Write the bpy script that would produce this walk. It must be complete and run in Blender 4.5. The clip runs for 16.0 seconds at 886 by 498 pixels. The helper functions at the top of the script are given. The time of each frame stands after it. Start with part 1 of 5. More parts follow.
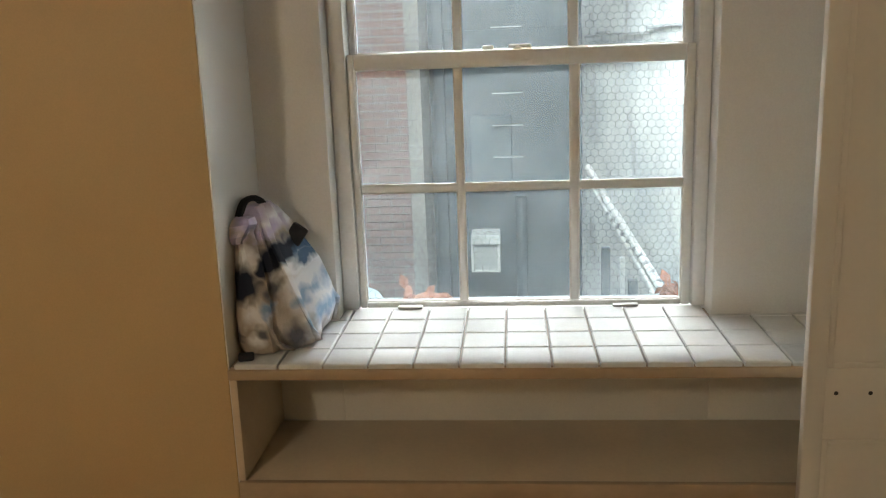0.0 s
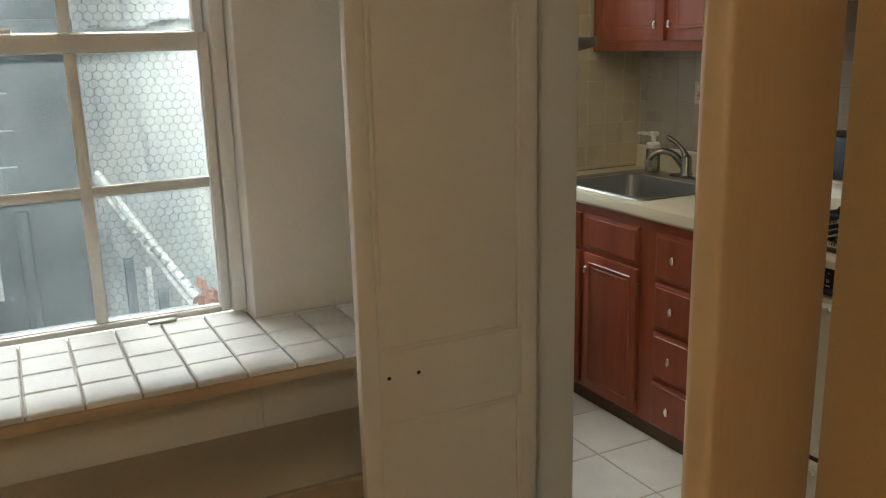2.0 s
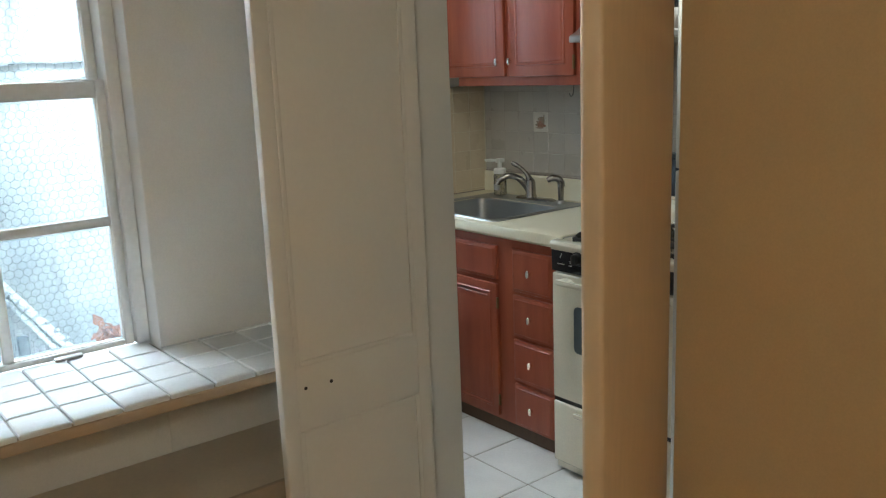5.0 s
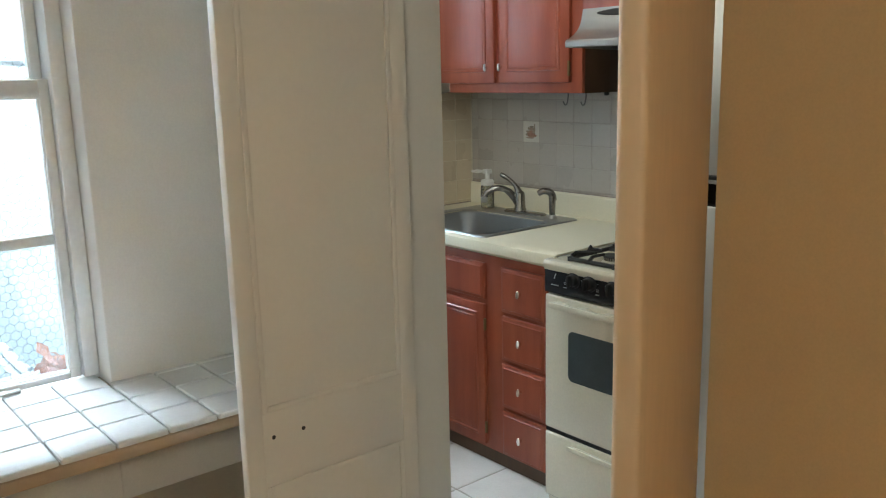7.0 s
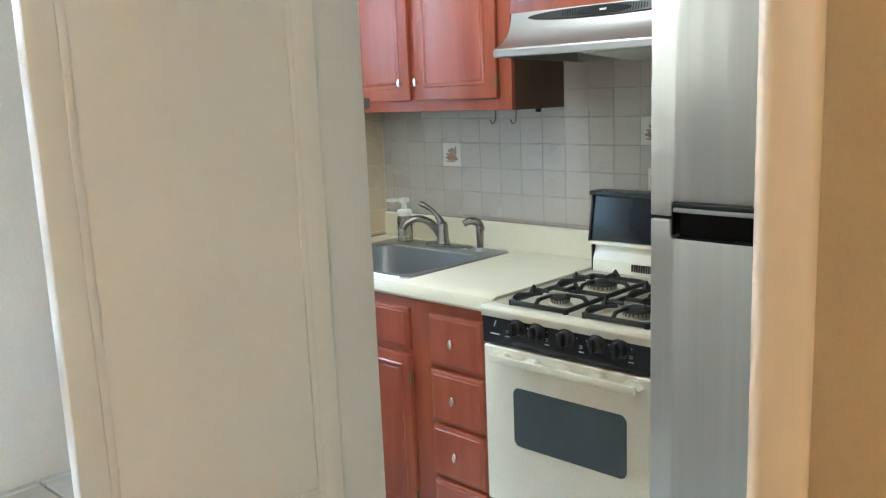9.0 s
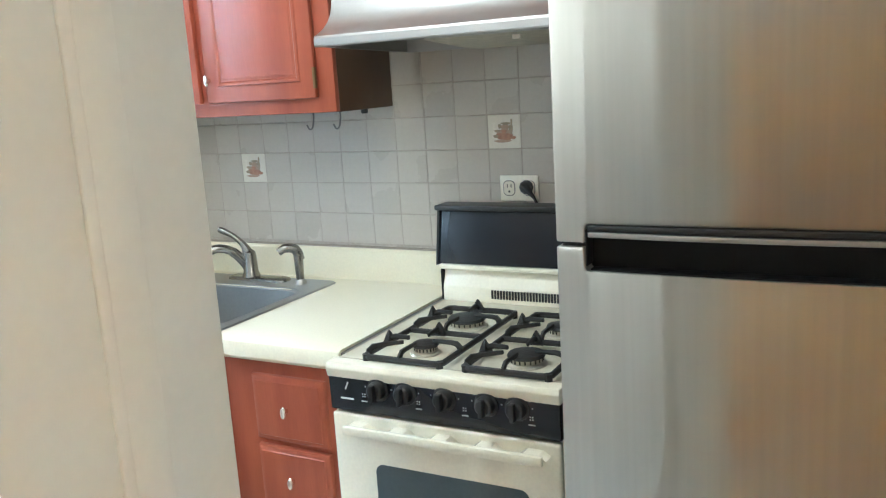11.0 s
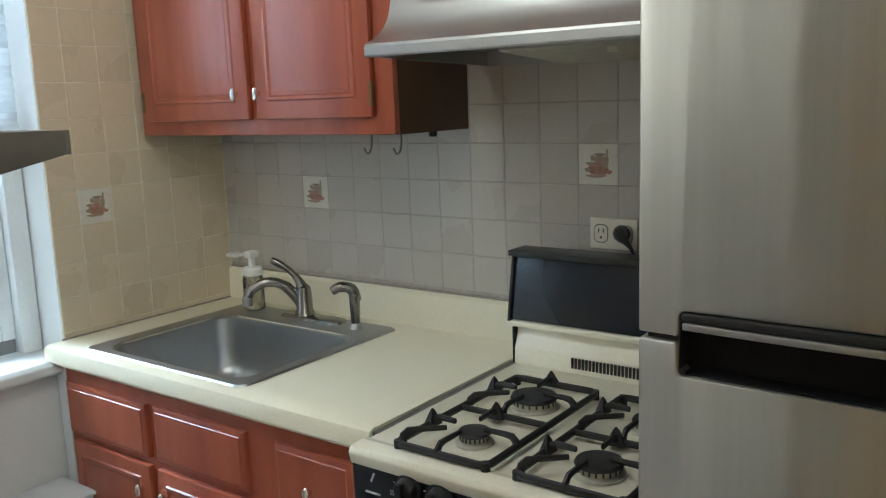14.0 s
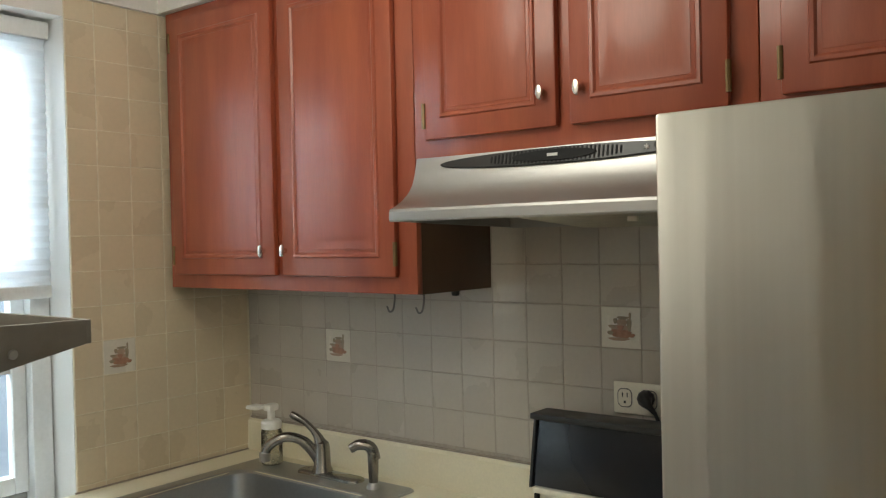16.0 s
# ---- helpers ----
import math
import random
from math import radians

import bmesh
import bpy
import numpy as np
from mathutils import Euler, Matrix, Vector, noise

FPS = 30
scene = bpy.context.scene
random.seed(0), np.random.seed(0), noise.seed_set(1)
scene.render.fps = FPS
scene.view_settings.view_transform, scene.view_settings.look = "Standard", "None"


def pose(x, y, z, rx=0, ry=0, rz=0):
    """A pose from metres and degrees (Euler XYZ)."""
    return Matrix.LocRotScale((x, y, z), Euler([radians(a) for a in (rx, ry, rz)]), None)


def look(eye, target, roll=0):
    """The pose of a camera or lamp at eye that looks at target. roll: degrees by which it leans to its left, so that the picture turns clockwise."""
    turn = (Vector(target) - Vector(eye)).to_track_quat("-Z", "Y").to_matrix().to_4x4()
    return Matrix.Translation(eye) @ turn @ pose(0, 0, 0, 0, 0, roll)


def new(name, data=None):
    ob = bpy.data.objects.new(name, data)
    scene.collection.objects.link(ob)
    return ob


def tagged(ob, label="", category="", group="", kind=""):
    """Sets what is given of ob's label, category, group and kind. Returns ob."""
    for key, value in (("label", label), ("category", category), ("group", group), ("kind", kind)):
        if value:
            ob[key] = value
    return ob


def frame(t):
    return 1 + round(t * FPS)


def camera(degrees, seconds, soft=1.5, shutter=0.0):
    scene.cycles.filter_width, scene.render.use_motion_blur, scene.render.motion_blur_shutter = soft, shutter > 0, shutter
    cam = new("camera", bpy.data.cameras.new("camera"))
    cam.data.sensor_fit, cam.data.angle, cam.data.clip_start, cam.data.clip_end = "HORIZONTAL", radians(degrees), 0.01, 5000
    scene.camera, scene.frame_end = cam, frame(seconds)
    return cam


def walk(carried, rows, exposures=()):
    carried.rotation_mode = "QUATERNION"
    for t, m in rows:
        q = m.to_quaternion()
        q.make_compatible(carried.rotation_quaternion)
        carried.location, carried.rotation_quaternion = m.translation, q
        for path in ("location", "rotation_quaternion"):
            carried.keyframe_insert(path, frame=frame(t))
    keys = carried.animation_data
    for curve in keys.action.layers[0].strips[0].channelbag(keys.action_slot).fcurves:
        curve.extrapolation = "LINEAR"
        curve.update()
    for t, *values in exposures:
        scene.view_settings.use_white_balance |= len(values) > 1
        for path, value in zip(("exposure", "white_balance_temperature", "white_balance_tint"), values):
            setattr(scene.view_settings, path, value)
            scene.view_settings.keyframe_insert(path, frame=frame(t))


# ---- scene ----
# Plan numbers below are in survey units with the counter datum; K and ZF turn them into metres above the floor.
K, ZF = 0.94, 0.06


def W(x, y, z):
    return Vector((x * K, y * K, (z + ZF) * K))


cam = camera(54.7, 16.0, soft=1.2)
PATH = [
    (0, (0.04, 0.041, 1.597), (-0.125, 1.984, 1.153), -2.1),
    (0.5, (0.071, 0.141, 1.612), (-0.045, 2.086, 1.16), -1.5),
    (1, (0.133, 0.206, 1.623), (0.187, 2.152, 1.166), -0.7),
    (1.5, (0.151, 0.224, 1.588), (0.576, 2.126, 1.14), -0.6),
    (2, (0.042, 0.209, 1.569), (0.927, 1.938, 1.095), -1.4),
    (2.5, (0.009, 0.16, 1.587), (1.063, 1.789, 1.1), -1.1),
    (3, (0.017, 0.101, 1.59), (1.105, 1.711, 1.117), -0.6),
    (3.5, (-0.019, 0.033, 1.6), (1.054, 1.653, 1.125), -0.4),
    (4, (-0.071, 0.013, 1.604), (1.01, 1.629, 1.138), -0.5),
    (4.5, (-0.171, 0.043, 1.614), (1.021, 1.59, 1.181), -1.9),
    (4.7, (-0.199, 0.056, 1.605), (1.006, 1.596, 1.186), -2.2),
    (7, (-0.061, 0.285, 1.596), (1.19, 1.792, 1.192), -1.4),
    (7.5, (0.0555, 0.3695, 1.5935), (1.297, 1.8905, 1.208), 0.1),
    (8, (0.108, 0.441, 1.593), (1.355, 1.955, 1.203), 0.0),
    (8.2, (0.118, 0.499, 1.584), (1.502, 2.064, 1.178), -0.8),
    (10.3, (0.493, 1.009, 1.572), (2.075, 2.174, 1.198), -1.8),
    (10.5, (0.528, 1.081, 1.582), (2.183, 2.141, 1.209), -2.5),
    (11, (0.564, 1.192, 1.578), (2.29, 2.123, 1.186), -3.6),
    (11.5, (0.645, 1.239, 1.565), (2.383, 2.145, 1.164), -3.6),
    (12, (0.714, 1.252, 1.572), (2.448, 2.164, 1.172), -2.5),
    (12.5, (0.797, 1.284, 1.579), (2.526, 2.203, 1.175), -2.4),
    (13, (0.869, 1.309, 1.588), (2.513, 2.38, 1.197), -2.2),
    (13.5, (0.965, 1.311, 1.595), (2.549, 2.481, 1.245), -2.2),
    (14, (1.012, 1.301, 1.585), (2.597, 2.469, 1.236), -2.1),
    (14.5, (1.021, 1.3, 1.591), (2.601, 2.477, 1.249), -2.2),
    (15, (1.023, 1.293, 1.597), (2.595, 2.498, 1.32), -2.2),
    (15.5, (1.019, 1.289, 1.611), (2.602, 2.504, 1.484), -1.9),
    (16, (1.024, 1.295, 1.641), (2.603, 2.522, 1.612), -1.3),
]
walk(cam, [(t, look(W(*eye), W(*target), roll)) for t, eye, target, roll in PATH],
     exposures=[(0, -0.02, 6750, 7), (1.0, -0.12, 6700, 7), (1.5, -0.3, 6950, 8), (2.0, -0.22, 7050, 6), (2.5, 0.25, 7000, 5), (3.0, 0.38, 7050, 5), (3.5, 0.42, 6400, 3), (4.5, 0.25, 5750, 2), (7, 0.6, 5700, 2), (7.5, 1.08, 5500, 2),
                (8, 1.15, 5400, 2), (10.5, 1.84, 5200, 2), (11.5, 1.76, 5250, 2), (12.5, 1.70, 5450, 2), (13.5, 1.45, 5850, 3), (14, 0.78, 5550, 3), (14.5, 0.75, 5800, 3), (15, 0.62, 5950, 4), (16, 0.56, 6400, 5)])

# ---- world and light ----
world = bpy.data.worlds.new("sky")
scene.world = world
world.use_nodes = True
wn = world.node_tree.nodes
sky = wn.new("ShaderNodeTexSky")
sky.sky_type, sky.sun_disc = "NISHITA", False
sky.sun_elevation, sky.sun_rotation = radians(50), radians(200)
world.node_tree.links.new(sky.outputs[0], wn["Background"].inputs[0])
wn["Background"].inputs[1].default_value = 0.15


def lamp(name, kind, m, energy, color, size=0.3, size_y=None):
    d = bpy.data.lights.new(name, kind)
    d.energy, d.color = energy, color
    if kind == "AREA":
        d.size = size
        if size_y:
            d.shape, d.size_y = "RECTANGLE", size_y
    elif kind == "SUN":
        d.angle = radians(size)
    else:
        d.shadow_soft_size = size
    ob = new(name, d)
    ob.matrix_world = m
    return ob


lamp("sun", "SUN", look((0, 0, 20), (3, 14, 0)), 2.2, (1.0, 0.97, 0.92), 15)
# warm ceiling lamp of the living room, behind the viewer
lamp("living_lamp", "POINT", Matrix.Translation(W(-1.4, -1.2, 2.40)), 39, (1.0, 0.88, 0.72), 0.14)
# ceiling lamp of the kitchen
lamp("kitchen_lamp", "POINT", Matrix.Translation(W(1.80, 2.45, 2.36)), 9.8, (1.0, 0.94, 0.82), 0.26)
# unseen area lamps added outside both windows, standing in for sky light
lamp("window_sky", "AREA", look(W(0.22, 3.5, 3.0), W(0.0, 2.1, 1.0)), 1300, (0.90, 0.96, 1.0), 1.9, 1.7)
lamp("kitchen_window_sky", "AREA", look(W(1.87, 5.0, 2.3), W(1.87, 3.6, 1.1)), 135, (0.88, 0.95, 1.0), 1.4, 1.2)

# ---- materials ----


def material(name, color, rough=0.5, metal=0.0, var=0.06, scale=8.0, fine=120.0, bump=0.05, var2=0.03, spec=0.5, stretch=(1, 1, 1), coat=0.0, rand=0.0):
    """A principled surface with colour variation at two scales, a fine relief and a random tint per object."""
    m = bpy.data.materials.new(name)
    m.use_nodes = True
    n, l = m.node_tree.nodes, m.node_tree.links
    p = n["Principled BSDF"]
    p.inputs["Roughness"].default_value = rough
    p.inputs["Metallic"].default_value = metal
    p.inputs["Specular IOR Level"].default_value = spec
    p.inputs["Coat Weight"].default_value = coat
    tc, mp = n.new("ShaderNodeTexCoord"), n.new("ShaderNodeMapping")
    l.new(tc.outputs["Object"], mp.inputs[0])
    mp.inputs["Scale"].default_value = stretch
    if rand:
        oi, sh, va = n.new("ShaderNodeObjectInfo"), n.new("ShaderNodeVectorMath"), n.new("ShaderNodeVectorMath")
        sh.operation, va.operation = "SCALE", "ADD"
        sh.inputs[0].default_value = (3.7, 9.1, 5.3)
        l.new(oi.outputs["Random"], sh.inputs["Scale"])
        l.new(tc.outputs["Object"], va.inputs[0])
        l.new(sh.outputs[0], va.inputs[1])
        l.new(va.outputs[0], mp.inputs[0])
    big, small = n.new("ShaderNodeTexNoise"), n.new("ShaderNodeTexNoise")
    big.inputs["Scale"].default_value, big.inputs["Detail"].default_value = scale, 5
    small.inputs["Scale"].default_value, small.inputs["Detail"].default_value = fine, 3
    for t in (big, small):
        l.new(mp.outputs[0], t.inputs["Vector"])
    h = n.new("ShaderNodeHueSaturation")
    h.inputs["Color"].default_value = (*color, 1)
    r1, r2, add = n.new("ShaderNodeMapRange"), n.new("ShaderNodeMapRange"), n.new("ShaderNodeMath")
    for r, t, v in ((r1, big, var), (r2, small, var2)):
        l.new(t.outputs["Fac"], r.inputs["Value"])
        r.inputs["From Min"].default_value, r.inputs["From Max"].default_value = 0.3, 0.7
        r.inputs["To Min"].default_value, r.inputs["To Max"].default_value = 0.5 - v, 0.5 + v
    add.operation = "ADD"
    l.new(r1.outputs[0], add.inputs[0])
    l.new(r2.outputs[0], add.inputs[1])
    val = add.outputs[0]
    if rand:
        oi, rr, a2 = n.new("ShaderNodeObjectInfo"), n.new("ShaderNodeMapRange"), n.new("ShaderNodeMath")
        l.new(oi.outputs["Random"], rr.inputs["Value"])
        rr.inputs["To Min"].default_value, rr.inputs["To Max"].default_value = -rand, rand
        a2.operation = "ADD"
        l.new(val, a2.inputs[0])
        l.new(rr.outputs[0], a2.inputs[1])
        val = a2.outputs[0]
    l.new(val, h.inputs["Value"])
    l.new(h.outputs[0], p.inputs["Base Color"])
    rv = n.new("ShaderNodeMapRange")
    l.new(big.outputs["Fac"], rv.inputs["Value"])
    rv.inputs["From Min"].default_value, rv.inputs["From Max"].default_value = 0.3, 0.7
    rv.inputs["To Min"].default_value, rv.inputs["To Max"].default_value = max(rough - 0.025, 0.02), min(rough + 0.035, 1)
    l.new(rv.outputs[0], p.inputs["Roughness"])
    if bump:
        b = n.new("ShaderNodeBump")
        b.inputs["Strength"].default_value, b.inputs["Distance"].default_value = bump, 0.004
        mix = n.new("ShaderNodeMath")
        mix.operation = "ADD"
        l.new(big.outputs["Fac"], mix.inputs[0])
        l.new(small.outputs["Fac"], mix.inputs[1])
        l.new(mix.outputs[0], b.inputs["Height"])
        l.new(b.outputs[0], p.inputs["Normal"])
    return m


def blend(m, color, scale, lo, hi, stretch=(1, 1, 1), detail=6.0):
    """Lays blotches of a second colour over a material's base colour."""
    n, l = m.node_tree.nodes, m.node_tree.links
    p = n["Principled BSDF"]
    old = p.inputs["Base Color"].links[0].from_socket
    tc, mp, t, r, x = (n.new("ShaderNode" + k) for k in ("TexCoord", "Mapping", "TexNoise", "MapRange", "Mix"))
    l.new(tc.outputs["Object"], mp.inputs[0])
    mp.inputs["Scale"].default_value = stretch
    mp.inputs["Location"].default_value = (scale * 1.7 % 3, scale * 0.9 % 2, scale * 2.3 % 5)
    l.new(mp.outputs[0], t.inputs["Vector"])
    t.inputs["Scale"].default_value, t.inputs["Detail"].default_value = scale, detail
    l.new(t.outputs["Fac"], r.inputs["Value"])
    r.inputs["From Min"].default_value, r.inputs["From Max"].default_value = lo, hi
    x.data_type = "RGBA"
    l.new(r.outputs[0], x.inputs["Factor"])
    l.new(old, x.inputs["A"])
    x.inputs["B"].default_value = (*color, 1)
    l.new(x.outputs["Result"], p.inputs["Base Color"])
    return m


def spots(m, color, places, soft=0.5, wobble=0.02):
    """Dyed spots: (x, z, radius) about a thing's base, with wavering edges."""
    n, l = m.node_tree.nodes, m.node_tree.links
    p = n["Principled BSDF"]
    old = p.inputs["Base Color"].links[0].from_socket
    tc, ns, w0, w1, w2 = (n.new("ShaderNode" + k) for k in ("TexCoord", "TexNoise", "VectorMath", "VectorMath", "VectorMath"))
    l.new(tc.outputs["Object"], ns.inputs["Vector"])
    ns.inputs["Scale"].default_value = 22
    w0.operation, w1.operation, w2.operation = "SUBTRACT", "MULTIPLY_ADD", "MULTIPLY"
    l.new(ns.outputs["Color"], w0.inputs[0])
    w0.inputs[1].default_value = (0.5, 0.5, 0.5)
    l.new(w0.outputs[0], w1.inputs[0])
    w1.inputs[1].default_value = (wobble * 3, 0, wobble * 3)
    l.new(tc.outputs["Object"], w1.inputs[2])
    l.new(w1.outputs[0], w2.inputs[0])
    w2.inputs[1].default_value = (1, 0, 1)
    last = None
    for x, z, r in places:
        d, mr = n.new("ShaderNodeVectorMath"), n.new("ShaderNodeMapRange")
        d.operation = "DISTANCE"
        l.new(w2.outputs[0], d.inputs[0])
        d.inputs[1].default_value = (x, 0, z)
        l.new(d.outputs["Value"], mr.inputs["Value"])
        mr.inputs["From Min"].default_value, mr.inputs["From Max"].default_value = r * (1 + soft * 0.4), r * (1 - soft * 0.6)
        if last is None:
            last = mr.outputs[0]
        else:
            mx = n.new("ShaderNodeMath")
            mx.operation = "MAXIMUM"
            l.new(last, mx.inputs[0])
            l.new(mr.outputs[0], mx.inputs[1])
            last = mx.outputs[0]
    x_ = n.new("ShaderNodeMix")
    x_.data_type = "RGBA"
    l.new(last, x_.inputs["Factor"])
    l.new(old, x_.inputs["A"])
    x_.inputs["B"].default_value = (*color, 1)
    l.new(x_.outputs["Result"], p.inputs["Base Color"])
    return m


def glass(name, tint=(0.9, 0.96, 1.0), dirt=0.2, dirt_scale=9.0, dirt_color=(0.85, 0.9, 0.92)):
    """A thin pane: clear, glossy at grazing angles, with a scattered film of dirt."""
    m = bpy.data.materials.new(name)
    m.use_nodes = True
    n, l = m.node_tree.nodes, m.node_tree.links
    n.remove(n["Principled BSDF"])
    tr, gl, tl, f, m1, m2 = (n.new("ShaderNode" + k) for k in ("BsdfTransparent", "BsdfGlossy", "BsdfTranslucent", "Fresnel", "MixShader", "MixShader"))
    tr.inputs[0].default_value = (*tint, 1)
    gl.inputs["Roughness"].default_value = 0.05
    tl.inputs[0].default_value = (*dirt_color, 1)
    f.inputs[0].default_value = 1.45
    tc, t, r = (n.new("ShaderNode" + k) for k in ("TexCoord", "TexNoise", "MapRange"))
    l.new(tc.outputs["Object"], t.inputs["Vector"])
    t.inputs["Scale"].default_value, t.inputs["Detail"].default_value, t.inputs["Roughness"].default_value = dirt_scale, 8, 0.7
    l.new(t.outputs["Fac"], r.inputs["Value"])
    r.inputs["From Min"].default_value, r.inputs["From Max"].default_value = 0.3, 0.75
    r.inputs["To Min"].default_value, r.inputs["To Max"].default_value = dirt * 0.2, dirt * 1.7
    sp, sr, sm = (n.new("ShaderNode" + k) for k in ("TexNoise", "MapRange", "Math"))
    l.new(tc.outputs["Object"], sp.inputs["Vector"])
    sp.inputs["Scale"].default_value, sp.inputs["Detail"].default_value = 260, 2
    l.new(sp.outputs["Fac"], sr.inputs["Value"])
    sr.inputs["From Min"].default_value, sr.inputs["From Max"].default_value = 0.58, 0.72
    sr.inputs["To Min"].default_value, sr.inputs["To Max"].default_value = 0.0, dirt * 2.4
    sm.operation = "ADD"
    l.new(r.outputs[0], sm.inputs[0])
    l.new(sr.outputs[0], sm.inputs[1])
    l.new(sm.outputs[0], m1.inputs[0])
    l.new(tr.outputs[0], m1.inputs[1])
    l.new(tl.outputs[0], m1.inputs[2])
    l.new(f.outputs[0], m2.inputs[0])
    l.new(m1.outputs[0], m2.inputs[1])
    l.new(gl.outputs[0], m2.inputs[2])
    l.new(m2.outputs[0], n["Material Output"].inputs[0])
    return m


M_WALL = material("tan_wall_paint", (0.62, 0.462, 0.255), 0.55, var=0.03, scale=2.5, fine=260, bump=0.10)
M_WHITE = material("white_wall_paint", (0.77, 0.76, 0.73), 0.5, var=0.03, scale=3, fine=260, bump=0.10)
M_TRIM = material("gloss_white_paint", (0.77, 0.785, 0.78), 0.35, var=0.05, scale=5, fine=90, bump=0.12)
# Grubby cream paint, tanned further for the warm shade under the bench.
M_BOARD = material("grubby_shaded_cream_paint", (0.70, 0.60, 0.46), 0.5, var=0.08, scale=4, fine=90, bump=0.10)
M_EDGE = material("worn_brown_edge", (0.46, 0.35, 0.24), 0.5, var=0.12, scale=9, fine=90, bump=0.15, stretch=(0.5, 1, 1))
M_DOOR = material("cream_door_paint", (0.71, 0.68, 0.615), 0.42, var=0.025, scale=3, fine=90, bump=0.05, var2=0.012)
M_DOOR2 = material("tan_door_paint", (0.62, 0.47, 0.30), 0.45, var=0.03, scale=3, fine=70, bump=0.10, stretch=(1, 1, 0.2))
M_CEIL = material("ceiling_paint", (0.75, 0.73, 0.68), 0.7, var=0.02)
M_SILLTILE = material("white_glazed_tile", (0.72, 0.73, 0.73), 0.22, var=0.03, scale=14, bump=0.03, rand=0.05)
M_GROUT = material("dirty_grout", (0.36, 0.31, 0.26), 0.85, var=0.15, scale=30, bump=0.3)
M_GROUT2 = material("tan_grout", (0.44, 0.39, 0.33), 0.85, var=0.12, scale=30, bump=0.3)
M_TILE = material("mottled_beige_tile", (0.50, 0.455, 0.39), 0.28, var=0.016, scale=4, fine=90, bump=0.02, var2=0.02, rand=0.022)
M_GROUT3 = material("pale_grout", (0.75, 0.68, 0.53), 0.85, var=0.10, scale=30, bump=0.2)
# Same beige tile, tinted golden and brighter for the lamplight on the window wall.
M_TILE_LIT = material("mottled_warm_lit_tile", (0.68, 0.57, 0.405), 0.28, var=0.016, scale=4, fine=90, bump=0.02, var2=0.02, rand=0.022)
M_DEC = material("cream_picture_tile", (0.75, 0.71, 0.62), 0.25, var=0.04, scale=20, bump=0.03)
M_FLOOR = material("pale_floor_tile", (0.77, 0.76, 0.73), 0.35, var=0.06, scale=6, bump=0.04, rand=0.05)
M_WOODFLOOR = material("brown_parquet", (0.22, 0.12, 0.06), 0.4, var=0.15, scale=5, stretch=(1, 12, 1))
M_CHERRY = blend(material("cherry_stained_wood", (0.35, 0.086, 0.041), 0.34, coat=0.15, var=0.05, scale=6, fine=45, bump=0.04, var2=0.05, stretch=(6, 6, 0.7)), (0.25, 0.052, 0.027), 3.0, 0.40, 0.80, (5, 5, 0.6))
blend(M_CHERRY, (0.45, 0.135, 0.050), 1.6, 0.52, 0.95, (3, 3, 0.7))
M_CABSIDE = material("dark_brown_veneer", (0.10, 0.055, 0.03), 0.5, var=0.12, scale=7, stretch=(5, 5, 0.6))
M_KNOB = material("nickel_knob", (0.80, 0.78, 0.74), 0.22, 1.0, var=0.03, bump=0)
M_BRASS = material("aged_brass", (0.22, 0.15, 0.07), 0.45, 0.8, bump=0.1)
M_COUNTER = material("cream_laminate", (0.82, 0.76, 0.58), 0.32, var=0.008, scale=4, fine=160, bump=0.02)
M_STEEL = material("brushed_steel", (0.47, 0.465, 0.45), 0.42, 1.0, var=0.02, scale=3, fine=60, bump=0, var2=0.02, stretch=(30, 1, 30))
M_FRIDGE = material("brushed_fridge_steel", (0.61, 0.60, 0.555), 0.30, 1.0, var=0.07, scale=9, fine=60, bump=0.012, var2=0.03, stretch=(1, 1, 0.02))
_n, _l = M_FRIDGE.node_tree.nodes, M_FRIDGE.node_tree.links
_t = _n.new("ShaderNodeTangent")
_t.direction_type, _t.axis = "RADIAL", "Y"
_l.new(_t.outputs[0], _n["Principled BSDF"].inputs["Tangent"])
_n["Principled BSDF"].inputs["Anisotropic"].default_value = 0.92
M_SINK = material("satin_sink_steel", (0.46, 0.46, 0.455), 0.40, 1.0, var=0.02, scale=8, bump=0)
M_TAP = material("satin_nickel", (0.33, 0.315, 0.29), 0.25, 1.0, var=0.04, bump=0)
M_ENAMEL = material("cream_enamel", (0.84, 0.78, 0.62), 0.18, var=0.02, scale=5, bump=0.01, coat=0.4)
M_BLACK = material("black_glass_panel", (0.012, 0.014, 0.020), 0.22, var=0.02, scale=1.2, fine=3, bump=0)
M_IRON = material("cast_iron", (0.018, 0.017, 0.016), 0.55, var=0.2, scale=40, bump=0.25)
M_DARK = material("black_plastic", (0.02, 0.02, 0.02), 0.4, var=0.1, bump=0.02)
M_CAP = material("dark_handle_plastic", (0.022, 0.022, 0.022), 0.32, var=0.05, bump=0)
M_PINK = material("pale_pink_render", (0.75, 0.66, 0.60), 0.9, var=0.08, scale=3, bump=0.2)
M_DGREY = material("grey_plastic", (0.16, 0.15, 0.14), 0.4, var=0.05, bump=0.02)
M_STRIP = material("matt_black_plastic", (0.012, 0.012, 0.013), 0.65, var=0.1, bump=0.02, spec=0.25)
# Base colour lightened to blue-grey for the reflection in the oven glass.
M_OVENGLASS = material("oven_window_glass", (0.085, 0.105, 0.112), 0.12, var=0.1, bump=0)
M_SCREEN = material("grey_clock_screen", (0.20, 0.21, 0.21), 0.35, var=0.03, bump=0)
M_JUG = material("pale_brown_print", (0.40, 0.28, 0.20), 0.35, var=0.15, scale=60, bump=0)
